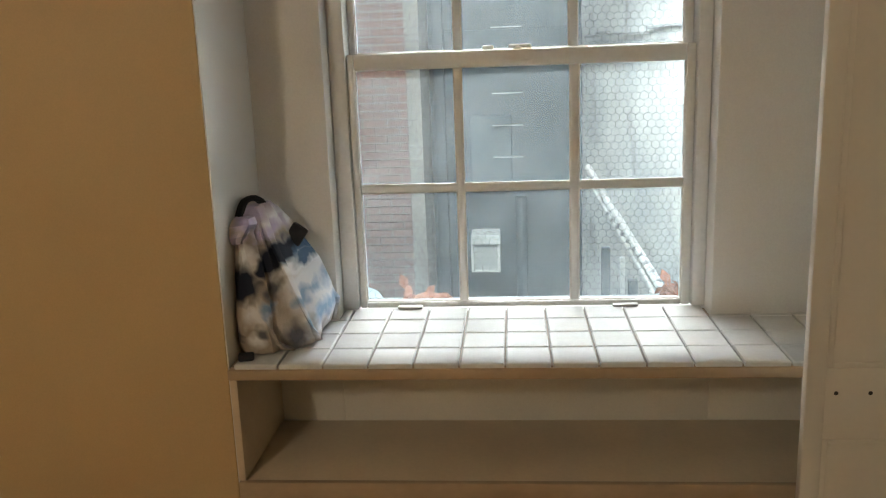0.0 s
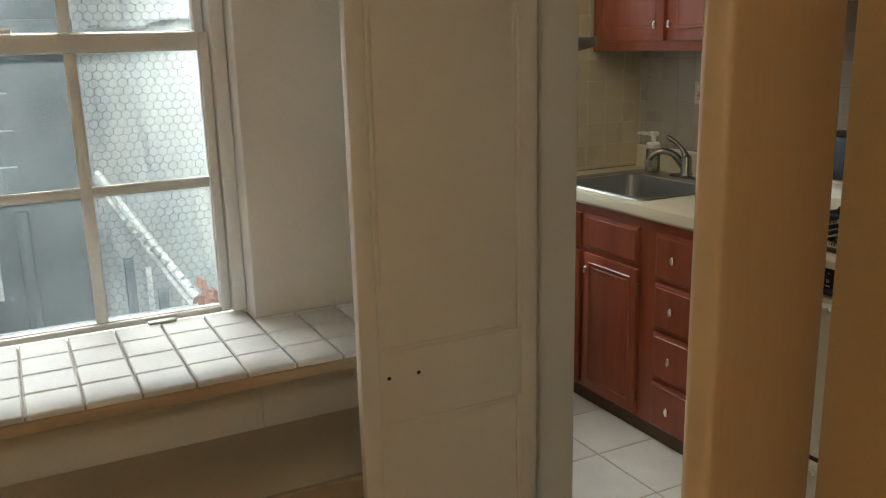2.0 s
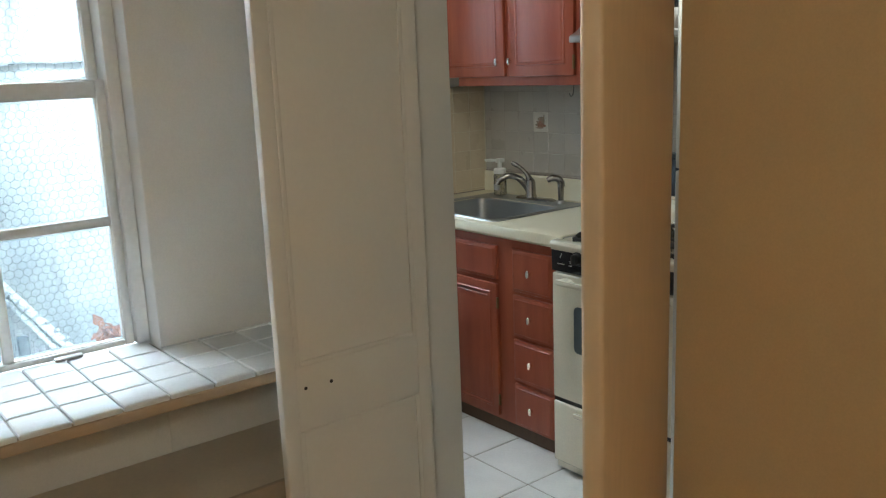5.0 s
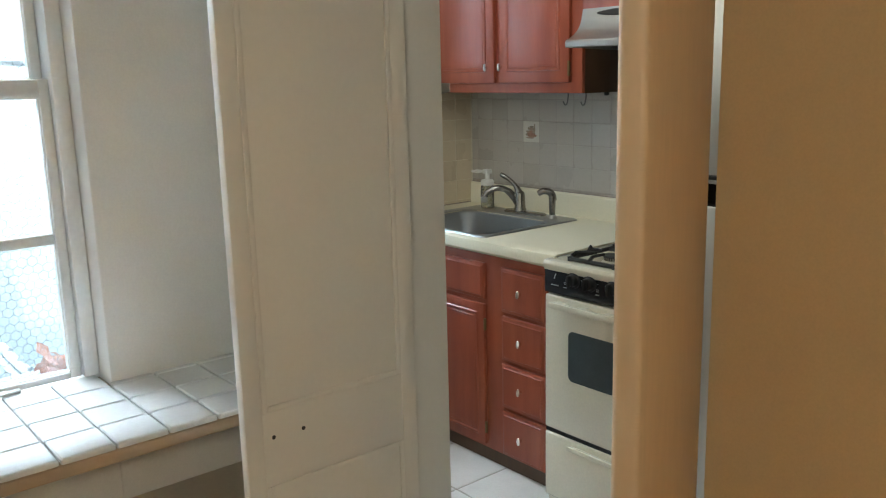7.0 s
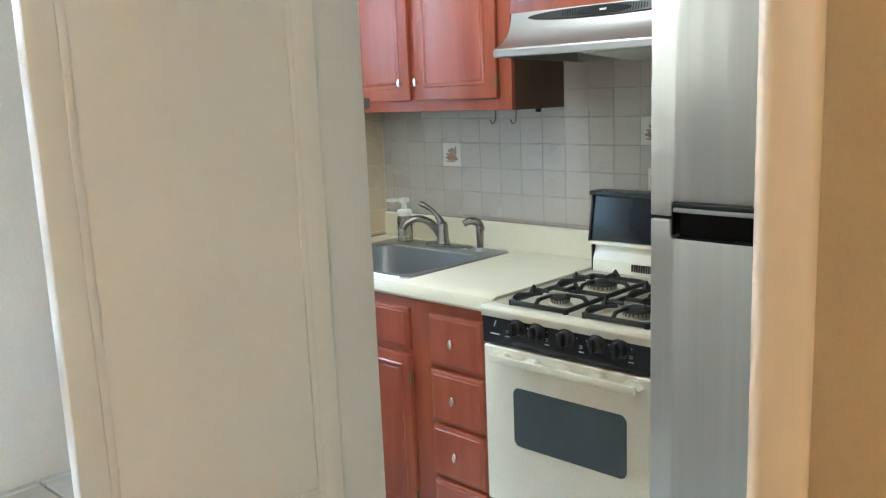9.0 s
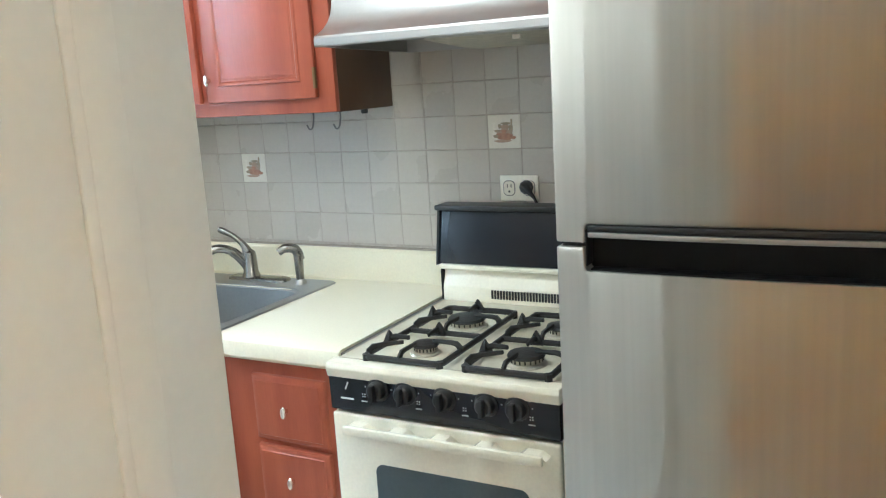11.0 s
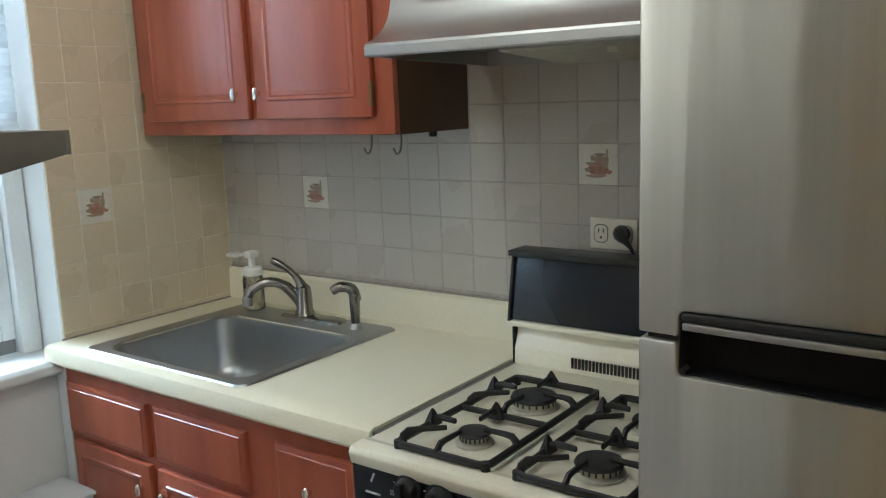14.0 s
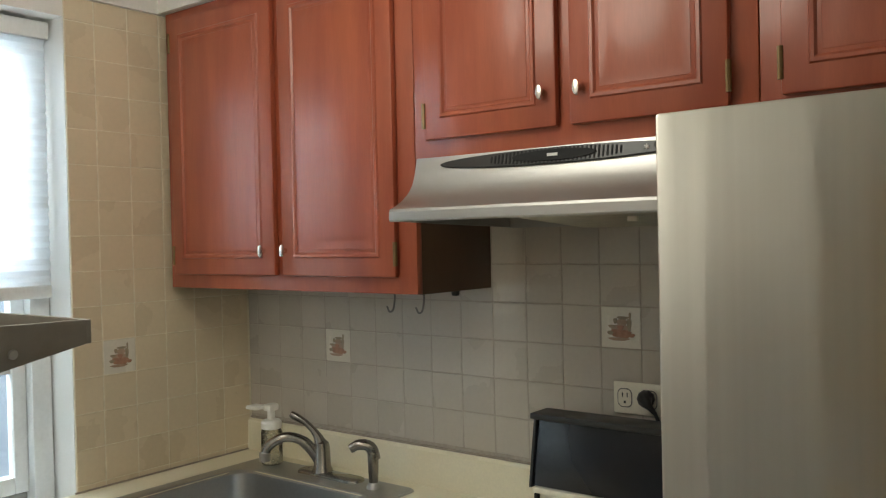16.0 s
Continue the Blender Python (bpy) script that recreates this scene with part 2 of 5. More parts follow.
M_MARK = material("white_print", (0.6, 0.6, 0.58), 0.5, var=0.02, bump=0)
M_PLATE = material("ivory_plate", (0.78, 0.73, 0.60), 0.3, var=0.02, bump=0)
M_FILTER = material("greasy_filter", (0.50, 0.47, 0.38), 0.45, 0.4, var=0.15, scale=30, bump=0.3)
M_SHELF = material("grey_painted_metal", (0.30, 0.28, 0.25), 0.45, 0.3, var=0.06, bump=0.03)
M_BLIND = material("white_blind_fabric", (0.86, 0.88, 0.90), 0.8, var=0.03, scale=4, fine=200, bump=0.1)
_n, _l = M_BLIND.node_tree.nodes, M_BLIND.node_tree.links
_t, _x = _n.new("ShaderNodeBsdfTranslucent"), _n.new("ShaderNodeMixShader")
_t.inputs[0].default_value, _x.inputs[0].default_value = (0.9, 0.93, 0.96, 1), 0.55
_l.new(_n["Principled BSDF"].outputs[0], _x.inputs[1])
_l.new(_t.outputs[0], _x.inputs[2])
_l.new(_x.outputs[0], _n["Material Output"].inputs[0])
M_CUP = material("white_soap_plastic", (0.82, 0.80, 0.74), 0.3, var=0.02, bump=0)
M_ROSE = material("faded_red_print", (0.37, 0.19, 0.12), 0.35, var=0.2, scale=60, bump=0)
M_OLIVE = material("olive_brown_print", (0.32, 0.26, 0.18), 0.35, var=0.2, scale=60, bump=0)
M_BAG = blend(material("tie_dye_canvas", (0.50, 0.44, 0.37), 0.9, var=0.10, scale=10, fine=300, bump=0.35), (0.30, 0.27, 0.25), 9.0, 0.48, 0.70, detail=3)
spots(M_BAG, (0.80, 0.83, 0.88), ((0.075, 0.185, 0.03), (-0.035, 0.035, 0.022), (0.06, 0.15, 0.045), (0.035, 0.195, 0.04), (0.085, 0.10, 0.045), (0.10, 0.05, 0.035), (-0.07, 0.225, 0.03), (-0.03, 0.10, 0.03), (0.0, 0.30, 0.03)), 0.9)
spots(M_BAG, (0.28, 0.42, 0.60), ((0.105, 0.135, 0.028), (0.055, 0.12, 0.018), (0.09, 0.07, 0.02), (-0.015, 0.115, 0.014)), 1.0)
spots(M_BAG, (0.52, 0.46, 0.66), ((-0.055, 0.315, 0.034), (-0.02, 0.275, 0.022), (-0.078, 0.27, 0.02)), 0.9)
spots(M_BAG, (0.13, 0.13, 0.15), ((0.050, 0.030, 0.032), (0.005, 0.15, 0.02), (-0.02, 0.06, 0.016)), 1.0)
spots(M_BAG, (0.05, 0.10, 0.18), ((0.028, 0.225, 0.030), (0.05, 0.205, 0.02)), 0.8)
spots(M_BAG, (0.012, 0.018, 0.035), ((-0.066, 0.165, 0.044), (-0.012, 0.205, 0.028), (0.012, 0.225, 0.022), (-0.085, 0.05, 0.02)), 0.5)
M_WEB = material("black_webbing", (0.015, 0.016, 0.02), 0.8, var=0.1, scale=60, bump=0.3)
M_BRICK = material("weathered_brick", (0.15, 0.085, 0.07), 0.9, var=0.15, scale=8, bump=0.4, rand=0.12)
M_MORTAR = material("pale_mortar", (0.19, 0.175, 0.165), 0.95, var=0.1, scale=10, bump=0.4)
M_STUCCO = blend(material("white_stucco", (0.53, 0.53, 0.505), 0.95, var=0.12, scale=3, fine=30, bump=0.4), (0.36, 0.38, 0.38), 2.2, 0.45, 0.70)
blend(M_STUCCO, (0.30, 0.31, 0.30), 7.0, 0.56, 0.72, (1, 1, 0.35))
M_STEELBLUE = material("blue_grey_door_paint", (0.030, 0.047, 0.060), 0.6, var=0.15, scale=3, bump=0.1)
M_BLUE2 = material("pale_blue_grey_paint", (0.075, 0.10, 0.12), 0.7, var=0.2, scale=3, bump=0.1)
M_PALEBLUE = material("pale_blue_tarpaulin", (0.50, 0.66, 0.74), 0.5, var=0.06, scale=14, bump=0.1)
M_STONE = material("grey_concrete", (0.30, 0.31, 0.31), 0.95, var=0.12, scale=3, bump=0.3)
M_WIRE = material("glass_wire", (0.012, 0.012, 0.012), 0.8, 0.0, var=0.05, bump=0)
M_TERRA = material("terracotta", (0.45, 0.16, 0.08), 0.9, var=0.15, scale=12, bump=0.3)
M_GLASS = glass("dusty_wired_glass", (0.90, 0.945, 0.965), dirt=0.055, dirt_color=(0.79, 0.88, 0.94))
M_GLASS2 = glass("clear_glass", dirt=0.03)
M_JAR = glass("soap_bottle_plastic", (0.96, 0.96, 0.90), 0.28, dirt_color=(0.9, 0.9, 0.82))

# ---- building helpers ----


def new_bm():
    return bmesh.new()


def box(x0, x1, y0, y1, z0, z1, bev=0.0, seg=2, bm=None):
    """A box between the planes given, with rounded edges."""
    b = new_bm()
    bmesh.ops.create_cube(b, size=1)
    lo, hi = (min(x0, x1), min(y0, y1), min(z0, z1)), (max(x0, x1), max(y0, y1), max(z0, z1))
    for v in b.verts:
        v.co = Vector([lo[i] if v.co[i] < 0 else hi[i] for i in range(3)])
    if bev:
        bmesh.ops.bevel(b, geom=b.edges[:], offset=bev, segments=seg, affect="EDGES", profile=0.5)
    return merge(bm, b) if bm else b


def merge(a, *others):
    for b in others:
        me = bpy.data.meshes.new("t")
        b.to_mesh(me)
        a.from_mesh(me)
        bpy.data.meshes.remove(me)
        b.free()
    return a


def prism(pts, axis, a0, a1, bev=0.0, seg=2):
    """Extrudes an outline of 2D points along an axis."""
    b = new_bm()

    def place(p, a):
        return {"x": (a, p[0], p[1]), "y": (p[0], a, p[1]), "z": (p[0], p[1], a)}[axis]
    lo = [b.verts.new(place(p, a0)) for p in pts]
    hi = [b.verts.new(place(p, a1)) for p in pts]
    b.faces.new(lo)
    b.faces.new(hi[::-1])
    for i in range(len(pts)):
        j = (i + 1) % len(pts)
        b.faces.new((lo[i], hi[i], hi[j], lo[j]))
    bmesh.ops.recalc_face_normals(b, faces=b.faces[:])
    if bev:
        bmesh.ops.bevel(b, geom=b.edges[:], offset=bev, segments=seg, affect="EDGES", profile=0.5)
    return b


def tube(pts, radii, seg=12, squash=1.0, closed=True):
    """Sweeps a round section along points."""
    b = new_bm()
    pts = [Vector(p) for p in pts]
    if not isinstance(radii, (list, tuple)):
        radii = [radii] * len(pts)
    rings, up = [], Vector((0, 0, 1))
    for i, p in enumerate(pts):
        d = (pts[min(i + 1, len(pts) - 1)] - pts[max(i - 1, 0)]).normalized()
        s = d.cross(up)
        if s.length < 0.05:
            s = d.cross(Vector((0, 1, 0)))
        s.normalize()
        u = s.cross(d).normalized()
        rings.append([b.verts.new(p + radii[i] * (math.cos(a) * s + squash * math.sin(a) * u)) for a in (2 * math.pi * k / seg for k in range(seg))])
    for r, q in zip(rings, rings[1:]):
        for k in range(seg):
            b.faces.new((r[k], r[(k + 1) % seg], q[(k + 1) % seg], q[k]))
    if closed:
        b.faces.new(rings[0][::-1])
        b.faces.new(rings[-1])
    bmesh.ops.recalc_face_normals(b, faces=b.faces[:])
    return b


def lathe(profile, cx, cy, seg=24):
    """Turns (radius, z) pairs about an upright axis."""
    b = new_bm()
    rings = [[b.verts.new((cx + r * math.cos(a), cy + r * math.sin(a), z)) for a in (2 * math.pi * k / seg for k in range(seg))] for r, z in profile]
    for r, q in zip(rings, rings[1:]):
        for k in range(seg):
            b.faces.new((r[k], r[(k + 1) % seg], q[(k + 1) % seg], q[k]))
    b.faces.new(rings[0][::-1])
    b.faces.new(rings[-1])
    bmesh.ops.recalc_face_normals(b, faces=b.faces[:])
    return b


def arc(points, n=8):
    """A smooth curve through points."""
    p = [Vector(q) for q in points]
    p = [2 * p[0] - p[1]] + p + [2 * p[-1] - p[-2]]
    out = []
    for i in range(1, len(p) - 2):
        for k in range(n):
            t = k / n
            out.append(0.5 * ((2 * p[i]) + (p[i + 1] - p[i - 1]) * t + (2 * p[i - 1] - 5 * p[i] + 4 * p[i + 1] - p[i + 2]) * t * t + (3 * p[i] - p[i - 1] - 3 * p[i + 1] + p[i + 2]) * t ** 3))
    return out + [p[-2]]


def base_of(parent):
    at = Vector((0, 0, 0))
    while parent:
        at += parent.location
        parent = parent.parent
    return at


def mesh_of(bm, name, mat, origin, smooth=True):
    for v in bm.verts:
        v.co = W(*v.co) - origin
    me = bpy.data.meshes.new(name)
    bm.to_mesh(me)
    bm.free()
    me.materials.append(mat)
    if smooth:
        me.shade_smooth()
        me.set_sharp_from_angle(angle=radians(30))
    return me


def part(name, bm, mat, parent, label=""):
    """One mesh object under a thing or under a part."""
    ob = new(name, mesh_of(bm, name, mat, base_of(parent)))
    ob.parent = parent
    return tagged(ob, label)


def thing(name, at, label, category, group="", kind=""):
    """An Empty at a thing's base that parents its parts."""
    ob = new(name)
    ob.empty_display_size = 0.05
    ob.location = W(*at)
    return tagged(ob, label, category, group, kind)


def solid(name, bm, mat, label="", category="", group="", kind="", at=None):
    """A thing or a piece of the setting that is one mesh."""
    origin = W(*at) if at else Vector((0, 0, 0))
    ob = new(name, mesh_of(bm, name, mat, origin))
    ob.location = origin
    return tagged(ob, label, category, group, kind)


def structure(name, bm, mat, label, category="wall"):
    return solid(name, bm, mat, label, category, kind="structure")


def turned(bm, m):
    bmesh.ops.transform(bm, matrix=m, verts=bm.verts[:])
    return bm


def rounded(cx, cy, hx, hy, r, n=5):
    """Outline of a rectangle with round corners."""
    out = []
    for sx, sy, a0 in ((1, 1, 0), (-1, 1, 90), (-1, -1, 180), (1, -1, 270)):
        for k in range(n + 1):
            a = radians(a0 + 90 * k / n)
            out.append((cx + sx * (hx - r) + r * math.cos(a), cy + sy * (hy - r) + r * math.sin(a)))
    return out


def loft(outlines):
    """Skins closed outlines of equal length, capped at both ends."""
    b = new_bm()
    rings = [[b.verts.new(p) for p in o] for o in outlines]
    k = len(rings[0])
    for r, q in zip(rings, rings[1:]):
        for i in range(k):
            b.faces.new((r[i], r[(i + 1) % k], q[(i + 1) % k], q[i]))
    b.faces.new(rings[0][::-1])
    b.faces.new(rings[-1])
    bmesh.ops.recalc_face_normals(b, faces=b.faces[:])
    return b


# ---- setting ----
CEIL, FLOOR, HTOP = 2.55, -0.06, 0.50
WX, WY = 2.965, 3.667           # kitchen back wall and window wall
SX0, SX1 = -0.645, 1.05         # alcove
structure("floor", box(-2.7, 3.1, -2.2, 3.8, FLOOR - 0.15, FLOOR - 0.012), M_GROUT2, "grey mortar bed under the floors", "floor")
structure("floor_living", box(-2.7, 1.10, -2.2, 1.92, FLOOR - 0.012, FLOOR), M_WOODFLOOR, "worn brown wooden floor of the living room", "floor")
structure("ceiling", box(-2.9, 3.2, -2.4, 4.0, CEIL, CEIL + 0.15), M_CEIL, "plain white painted ceiling", "ceiling")
structure("wall_west", box(-2.9, -2.7, -2.4, 2.5, FLOOR, CEIL), M_WALL, "cream painted living room wall")
structure("wall_south", box(-2.7, 3.2, -2.4, -2.2, FLOOR, CEIL), M_WALL, "cream painted living room wall")
structure("wall_north", box(-2.7, SX0, 1.92, 2.5, FLOOR, CEIL, 0.006), M_WALL, "cream painted wall beside the window alcove")
structure("wall_kitchen_west", box(1.152, 1.21, 0.7, 1.022, FLOOR, CEIL, 0.004), M_WHITE, "white painted kitchen side of the wall")
structure("wall_east", box(1.098, 1.15, -2.2, 1.022, FLOOR, CEIL, 0.004), M_WALL, "cream painted wall beside the kitchen doorway")
structure("wall_partition", merge(box(1.05, 1.21, 1.832, 3.667, FLOOR, CEIL, 0.004)), M_WHITE, "white painted partition between alcove and kitchen")
structure("wall_lintel", box(1.06, 1.20, 1.022, 1.832, 2.13, CEIL), M_WHITE, "painted wall above the kitchen doorway")
WL, WR, WT, WB = -0.446, 0.561, 2.25, 0.893
for name, b in (("wall_alcove_west", box(SX0, WL, 2.281, 2.5, FLOOR, CEIL, 0.006)), ("wall_alcove_east", box(WR, SX1, 2.281, 2.5, FLOOR, CEIL, 0.006)),
                ("wall_alcove_below", box(WL, WR, 2.281, 2.5, FLOOR, WB - 0.02)), ("wall_alcove_above", box(WL, WR, 2.281, 2.5, WT, CEIL))):
    structure(name, b, M_WHITE, "white painted wall round the alcove window")
structure("wall_alcove_side", box(SX0, SX0 + 0.003, 1.923, 2.281, FLOOR, CEIL), M_WHITE, "white painted side of the window alcove")
KL, KR, KB, KT = 1.45, 2.315, 0.875, 2.30
kw = box(1.21, KL, WY, WY + 0.3, FLOOR, CEIL)
merge(kw, box(KR, 3.2, WY, WY + 0.3, FLOOR, CEIL), box(KL, KR, WY, WY + 0.3, FLOOR, KB - 0.03), box(KL, KR, WY, WY + 0.3, KT, CEIL))
wall_kw = structure("wall_kitchen_window", kw, M_WHITE, "white painted kitchen wall with beige tiles")
wall_kb = structure("wall_kitchen_back", box(WX, 3.2, 0.7, WY, FLOOR, CEIL), M_GROUT2, "kitchen wall with mottled beige tiles")
structure("wall_kitchen_south", box(1.21, 3.2, 0.5, 0.7, FLOOR, CEIL), M_WHITE, "white painted kitchen wall")
structure("soffit", box(2.62, WX, 0.7, WY, 2.362, CEIL - 0.003), M_CEIL, "white plaster soffit above the cabinets", "ceiling")
structure("trim_ceiling", prism([(WY, 2.36), (WY, 2.549), (WY - 0.05, 2.549), (WY - 0.05, 2.43), (WY - 0.02, 2.40), (WY - 0.02, 2.36)], "x", 1.21, 2.62), M_CEIL, "white plaster band above the tiled wall", "trim")

# ---- window alcove ----


def sash(parent, x0, x1, z0, z1, y, xs, zs, pane_mat=None, bare=()):
    """A painted sash whose panes span the intervals xs and zs: frame, muntins, panes and wire netting as parts."""
    frame_bm = box(x0, xs[0][0], y, y + 0.04, z0, z1, 0.004)
    merge(frame_bm, box(xs[-1][1], x1, y, y + 0.04, z0, z1, 0.004),
          box(xs[0][0], xs[-1][1], y, y + 0.04, z0, zs[0][0], 0.004), box(xs[0][0], xs[-1][1], y, y + 0.04, zs[-1][1], z1, 0.004))
    fr = part("sash_frame", frame_bm, M_TRIM, parent)
    for a, b in zip(xs, xs[1:]):
        part("muntin", box(a[1], b[0], y + 0.006, y + 0.034, zs[0][0], zs[-1][1], 0.004), M_TRIM, fr)
    for a, b in zip(zs, zs[1:]):
        part("muntin", box(xs[0][0], xs[-1][1], y + 0.008, y + 0.032, a[1], b[0], 0.004), M_TRIM, fr)
    for c, (a, a1) in enumerate(xs):
        for r, (b, b1) in enumerate(zs):
            o = part("pane", box(a - 0.002, a1 + 0.002, y + 0.018, y + 0.022, b - 0.002, b1 + 0.002), pane_mat or M_GLASS, fr)
            o.visible_shadow = False
            if pane_mat is None:
                putty = box(a, a1, y + 0.009, y + 0.018, b, b + 0.0022)
                merge(putty, box(a, a + 0.0018, y + 0.009, y + 0.018, b + 0.0022, b1), box(a1 - 0.0018, a1, y + 0.009, y + 0.018, b + 0.0022, b1), box(a + 0.0018, a1 - 0.0018, y + 0.009, y + 0.018, b1 - 0.0016, b1))
                part("putty", putty, M_WHITE, fr)
                if (c, r) not in bare:
                    part("wire_mesh", hexwire(a, a1, b, b1, y + 0.017), M_WIRE, fr)
    return fr


def even(a, b, count, bar):
    """Equal pane intervals between a and b, a bar apart."""
    w = (b - a - bar * (count - 1)) / count
    return [(a + k * (w + bar), a + k * (w + bar) + w) for k in range(count)]


def hexwire(x0, x1, z0, z1, y, s=0.0124, w=0.00034):
    """Hexagonal wire netting in a pane, one flat strip a side."""
    b = new_bm()

    def strip(p, q):
        p, q = [(min(max(u[0], x0), x1), min(max(u[1], z0), z1)) for u in (p, q)]
        d = Vector((q[0] - p[0], q[1] - p[1]))
        if d.length < 1e-5:
            return
        n = Vector((-d.y, d.x)).normalized() * w
        vs = [b.verts.new((u[0] + k * n.x, y, u[1] + k * n.y)) for u, k in ((p, -1), (q, -1), (q, 1), (p, 1))]
        b.faces.new(vs)
    dx, dz = s * math.sqrt(3), s * 1.5

    def bend(u, v):
        k = noise.noise_vector(Vector((u * 45, v * 45, x0 * 9))) * 0.0016
        return (u + k.x, v + k.y)
    for j in range(int((z1 - z0) / dz) + 2):
        for i in range(int((x1 - x0) / dx) + 2):
            cx, cz = x0 + (i + 0.5 * (j % 2)) * dx, z0 + j * dz
            if cx > x1 + dx or cz > z1 + dz:
                continue
            strip(bend(cx, cz + s), bend(cx + dx / 2, cz + s / 2))
            strip(bend(cx, cz + s), bend(cx - dx / 2, cz + s / 2))
            strip(bend(cx + dx / 2, cz + s / 2), bend(cx + dx / 2, cz - s / 2))
    return b


win = thing("window_1", (0.06, 2.37, WB), "white painted sash window with hexagonal wired glass", "window", kind="structure")
# flat frame boards beside the sashes
SL, SR = -0.401, 0.524
part("frame_board", box(WL + 0.002, SL, 2.350, 2.46, WB + 0.004, WT - 0.003, 0.003), M_TRIM, win)
part("frame_board", box(SR, WR - 0.002, 2.350, 2.46, WB + 0.004, WT - 0.003, 0.003), M_TRIM, win)
part("head_board", box(SL + 0.001, SR - 0.001, 2.352, 2.46, WT - 0.05, WT - 0.004, 0.004), M_TRIM, win)
COLS = [(-0.380, -0.113), (-0.092, 0.196), (0.220, 0.498)]
low = sash(win, SL + 0.002, SR - 0.002, WB + 0.003, 1.603, 2.366, COLS, [(0.912, 1.226), (1.247, 1.560)], bare=((1, 1),))
upp = sash(win, SL + 0.002, SR - 0.002, 1.575, WT - 0.052, 2.411, COLS, even(1.605, WT - 0.082, 2, 0.022), bare=((1, 0), (1, 1)))
latch = part("sash_lock", merge(lathe([(0.012, 1.60), (0.014, 1.606), (0.010, 1.612)], 0.06, 2.385), box(0.035, 0.095, 2.375, 2.39, 1.606, 1.616, 0.004)), M_TRIM, low, "white painted sash lock")
part("lock_keeper", box(-0.035, -0.005, 2.395, 2.408, 1.60, 1.615, 0.003), M_TRIM, low)
part("sash_lift", prism([(0.02, 1.575), (0.10, 1.575), (0.09, 1.562), (0.03, 1.562)], "y", 2.355, 2.366, 0.002), M_TRIM, low)
for lx in (-0.255, 0.345):
    part("sash_lift", box(lx - 0.035, lx + 0.035, 2.345, 2.366, WB + 0.004, WB + 0.012, 0.003), M_STEEL, low, "small metal lift at the foot of the sash")

# tiled window bench with an open shelf below
bench = thing("window_bench", (0.2, 2.1, 0.57), "built-in window bench with a white tiled top and open shelf", "window bench", kind="structure")
part("bench_board", merge(box(SX0 + 0.004, SX1, 1.924, 2.279, 0.865, 0.886), box(WL, WR, 2.279, 2.364, 0.865, 0.886)), M_GROUT, bench, "grimy grout bed")
part("edge_trim", box(SX0 + 0.002, SX1, 1.906, 1.924, 0.858, 0.884, 0.005), M_EDGE, bench, "chipped cream painted wooden edge")
part("shelf", box(SX0 + 0.004, SX1, 1.925, 2.278, 0.569, 0.592, 0.003), M_BOARD, bench, "grubby cream painted shelf board tanned for shade")
part("shelf_edge", box(SX0 + 0.004, SX1, 1.908, 1.926, 0.535, 0.594, 0.004), M_EDGE, bench, "worn brown front edge of the shelf")
part("side_post", box(SX0 + 0.004, SX0 + 0.022, 1.914, 2.278, 0.595, 0.857, 0.003), M_BOARD, bench)
part("vent_grille", merge(*[box(-0.62 + 0.06 * i, -0.62 + 0.06 * i + 0.048, 2.15, 2.16, 0.30, 0.50) for i in range(28)]), M_DARK, bench, "dark metal grille under the shelf")
PX, PD = 0.1075, 0.1145
for r in range(4):
    ya, yb = 1.914 + r * PD, 1.914 + (r + 1) * PD - 0.004
    yb = min(yb, 2.363)
    for c in range(-6, 12):
        xa, xb = max(-0.090 + c * PX, SX0 + 0.006), min(-0.090 + (c + 1) * PX - 0.0042, SX1 - 0.003)
        y2 = yb
        if r == 3:
            if xb < WL + 0.02 or xa > WR - 0.02:
                y2 = 2.278
            else:
                xa, xb = max(xa, WL + 0.004), min(xb, WR - 0.004)
        if xb - xa > 0.012 and y2 - ya > 0.008:
            part("tile", box(xa + 0.0012 * (random.random() - 0.5), xb, ya, y2, 0.880, 0.895 + 0.0012 * random.random(), 0.003, 1), M_SILLTILE, bench)

# ---- backpack on the bench ----
bag = thing("backpack", (-0.545, 2.08, 0.895), "slouching tie-dye canvas backpack in navy, white and lilac on the bench", "backpack")


def sag(levels, amp, seed, n=7):
    """A sagging canvas shape with hard creases, from (z, corners) levels: straight sides between corners, puckered between them."""
    dense = []
    for (z0, a), (z1, b) in zip(levels, levels[1:]):
        for k in range(5):
            t = k / 5
            dense.append((z0 + (z1 - z0) * t, [tuple(p + (q - p) * t for p, q in zip(u, v)) for u, v in zip(a, b)]))
    dense.append(levels[-1])
    out = []
    for z, cs in dense:
        o = []
        for (ax, ay), (bx_, by_) in zip(cs, cs[1:] + cs[:1]):
            d = Vector((bx_ - ax, by_ - ay))
            nrm = Vector((d.y, -d.x)).normalized() if d.length > 1e-6 else Vector((0, 0))
            for k in range(n):
                t = k / n
                f = math.sin(math.pi * t)
                w = (noise.noise(Vector((ax * 9 + t * 2.2 + seed, z * 13, ay * 9))) * 1.2 + abs(noise.noise(Vector((t * 5 + seed, z * 9, ax * 30)))) * 0.9 + 0.25) * amp * f
                x, y = ax + d.x * t + nrm.x * w, ay + d.y * t + nrm.y * w
                o.append((min(max(x, SX0 + 0.006), 0.2), min(y, 2.277), max(z + noise.noise(Vector((x * 16, y * 16, seed))) * 0.009 * (z > 0.91), 0.8965)))
        out.append(o)
    return loft(out)


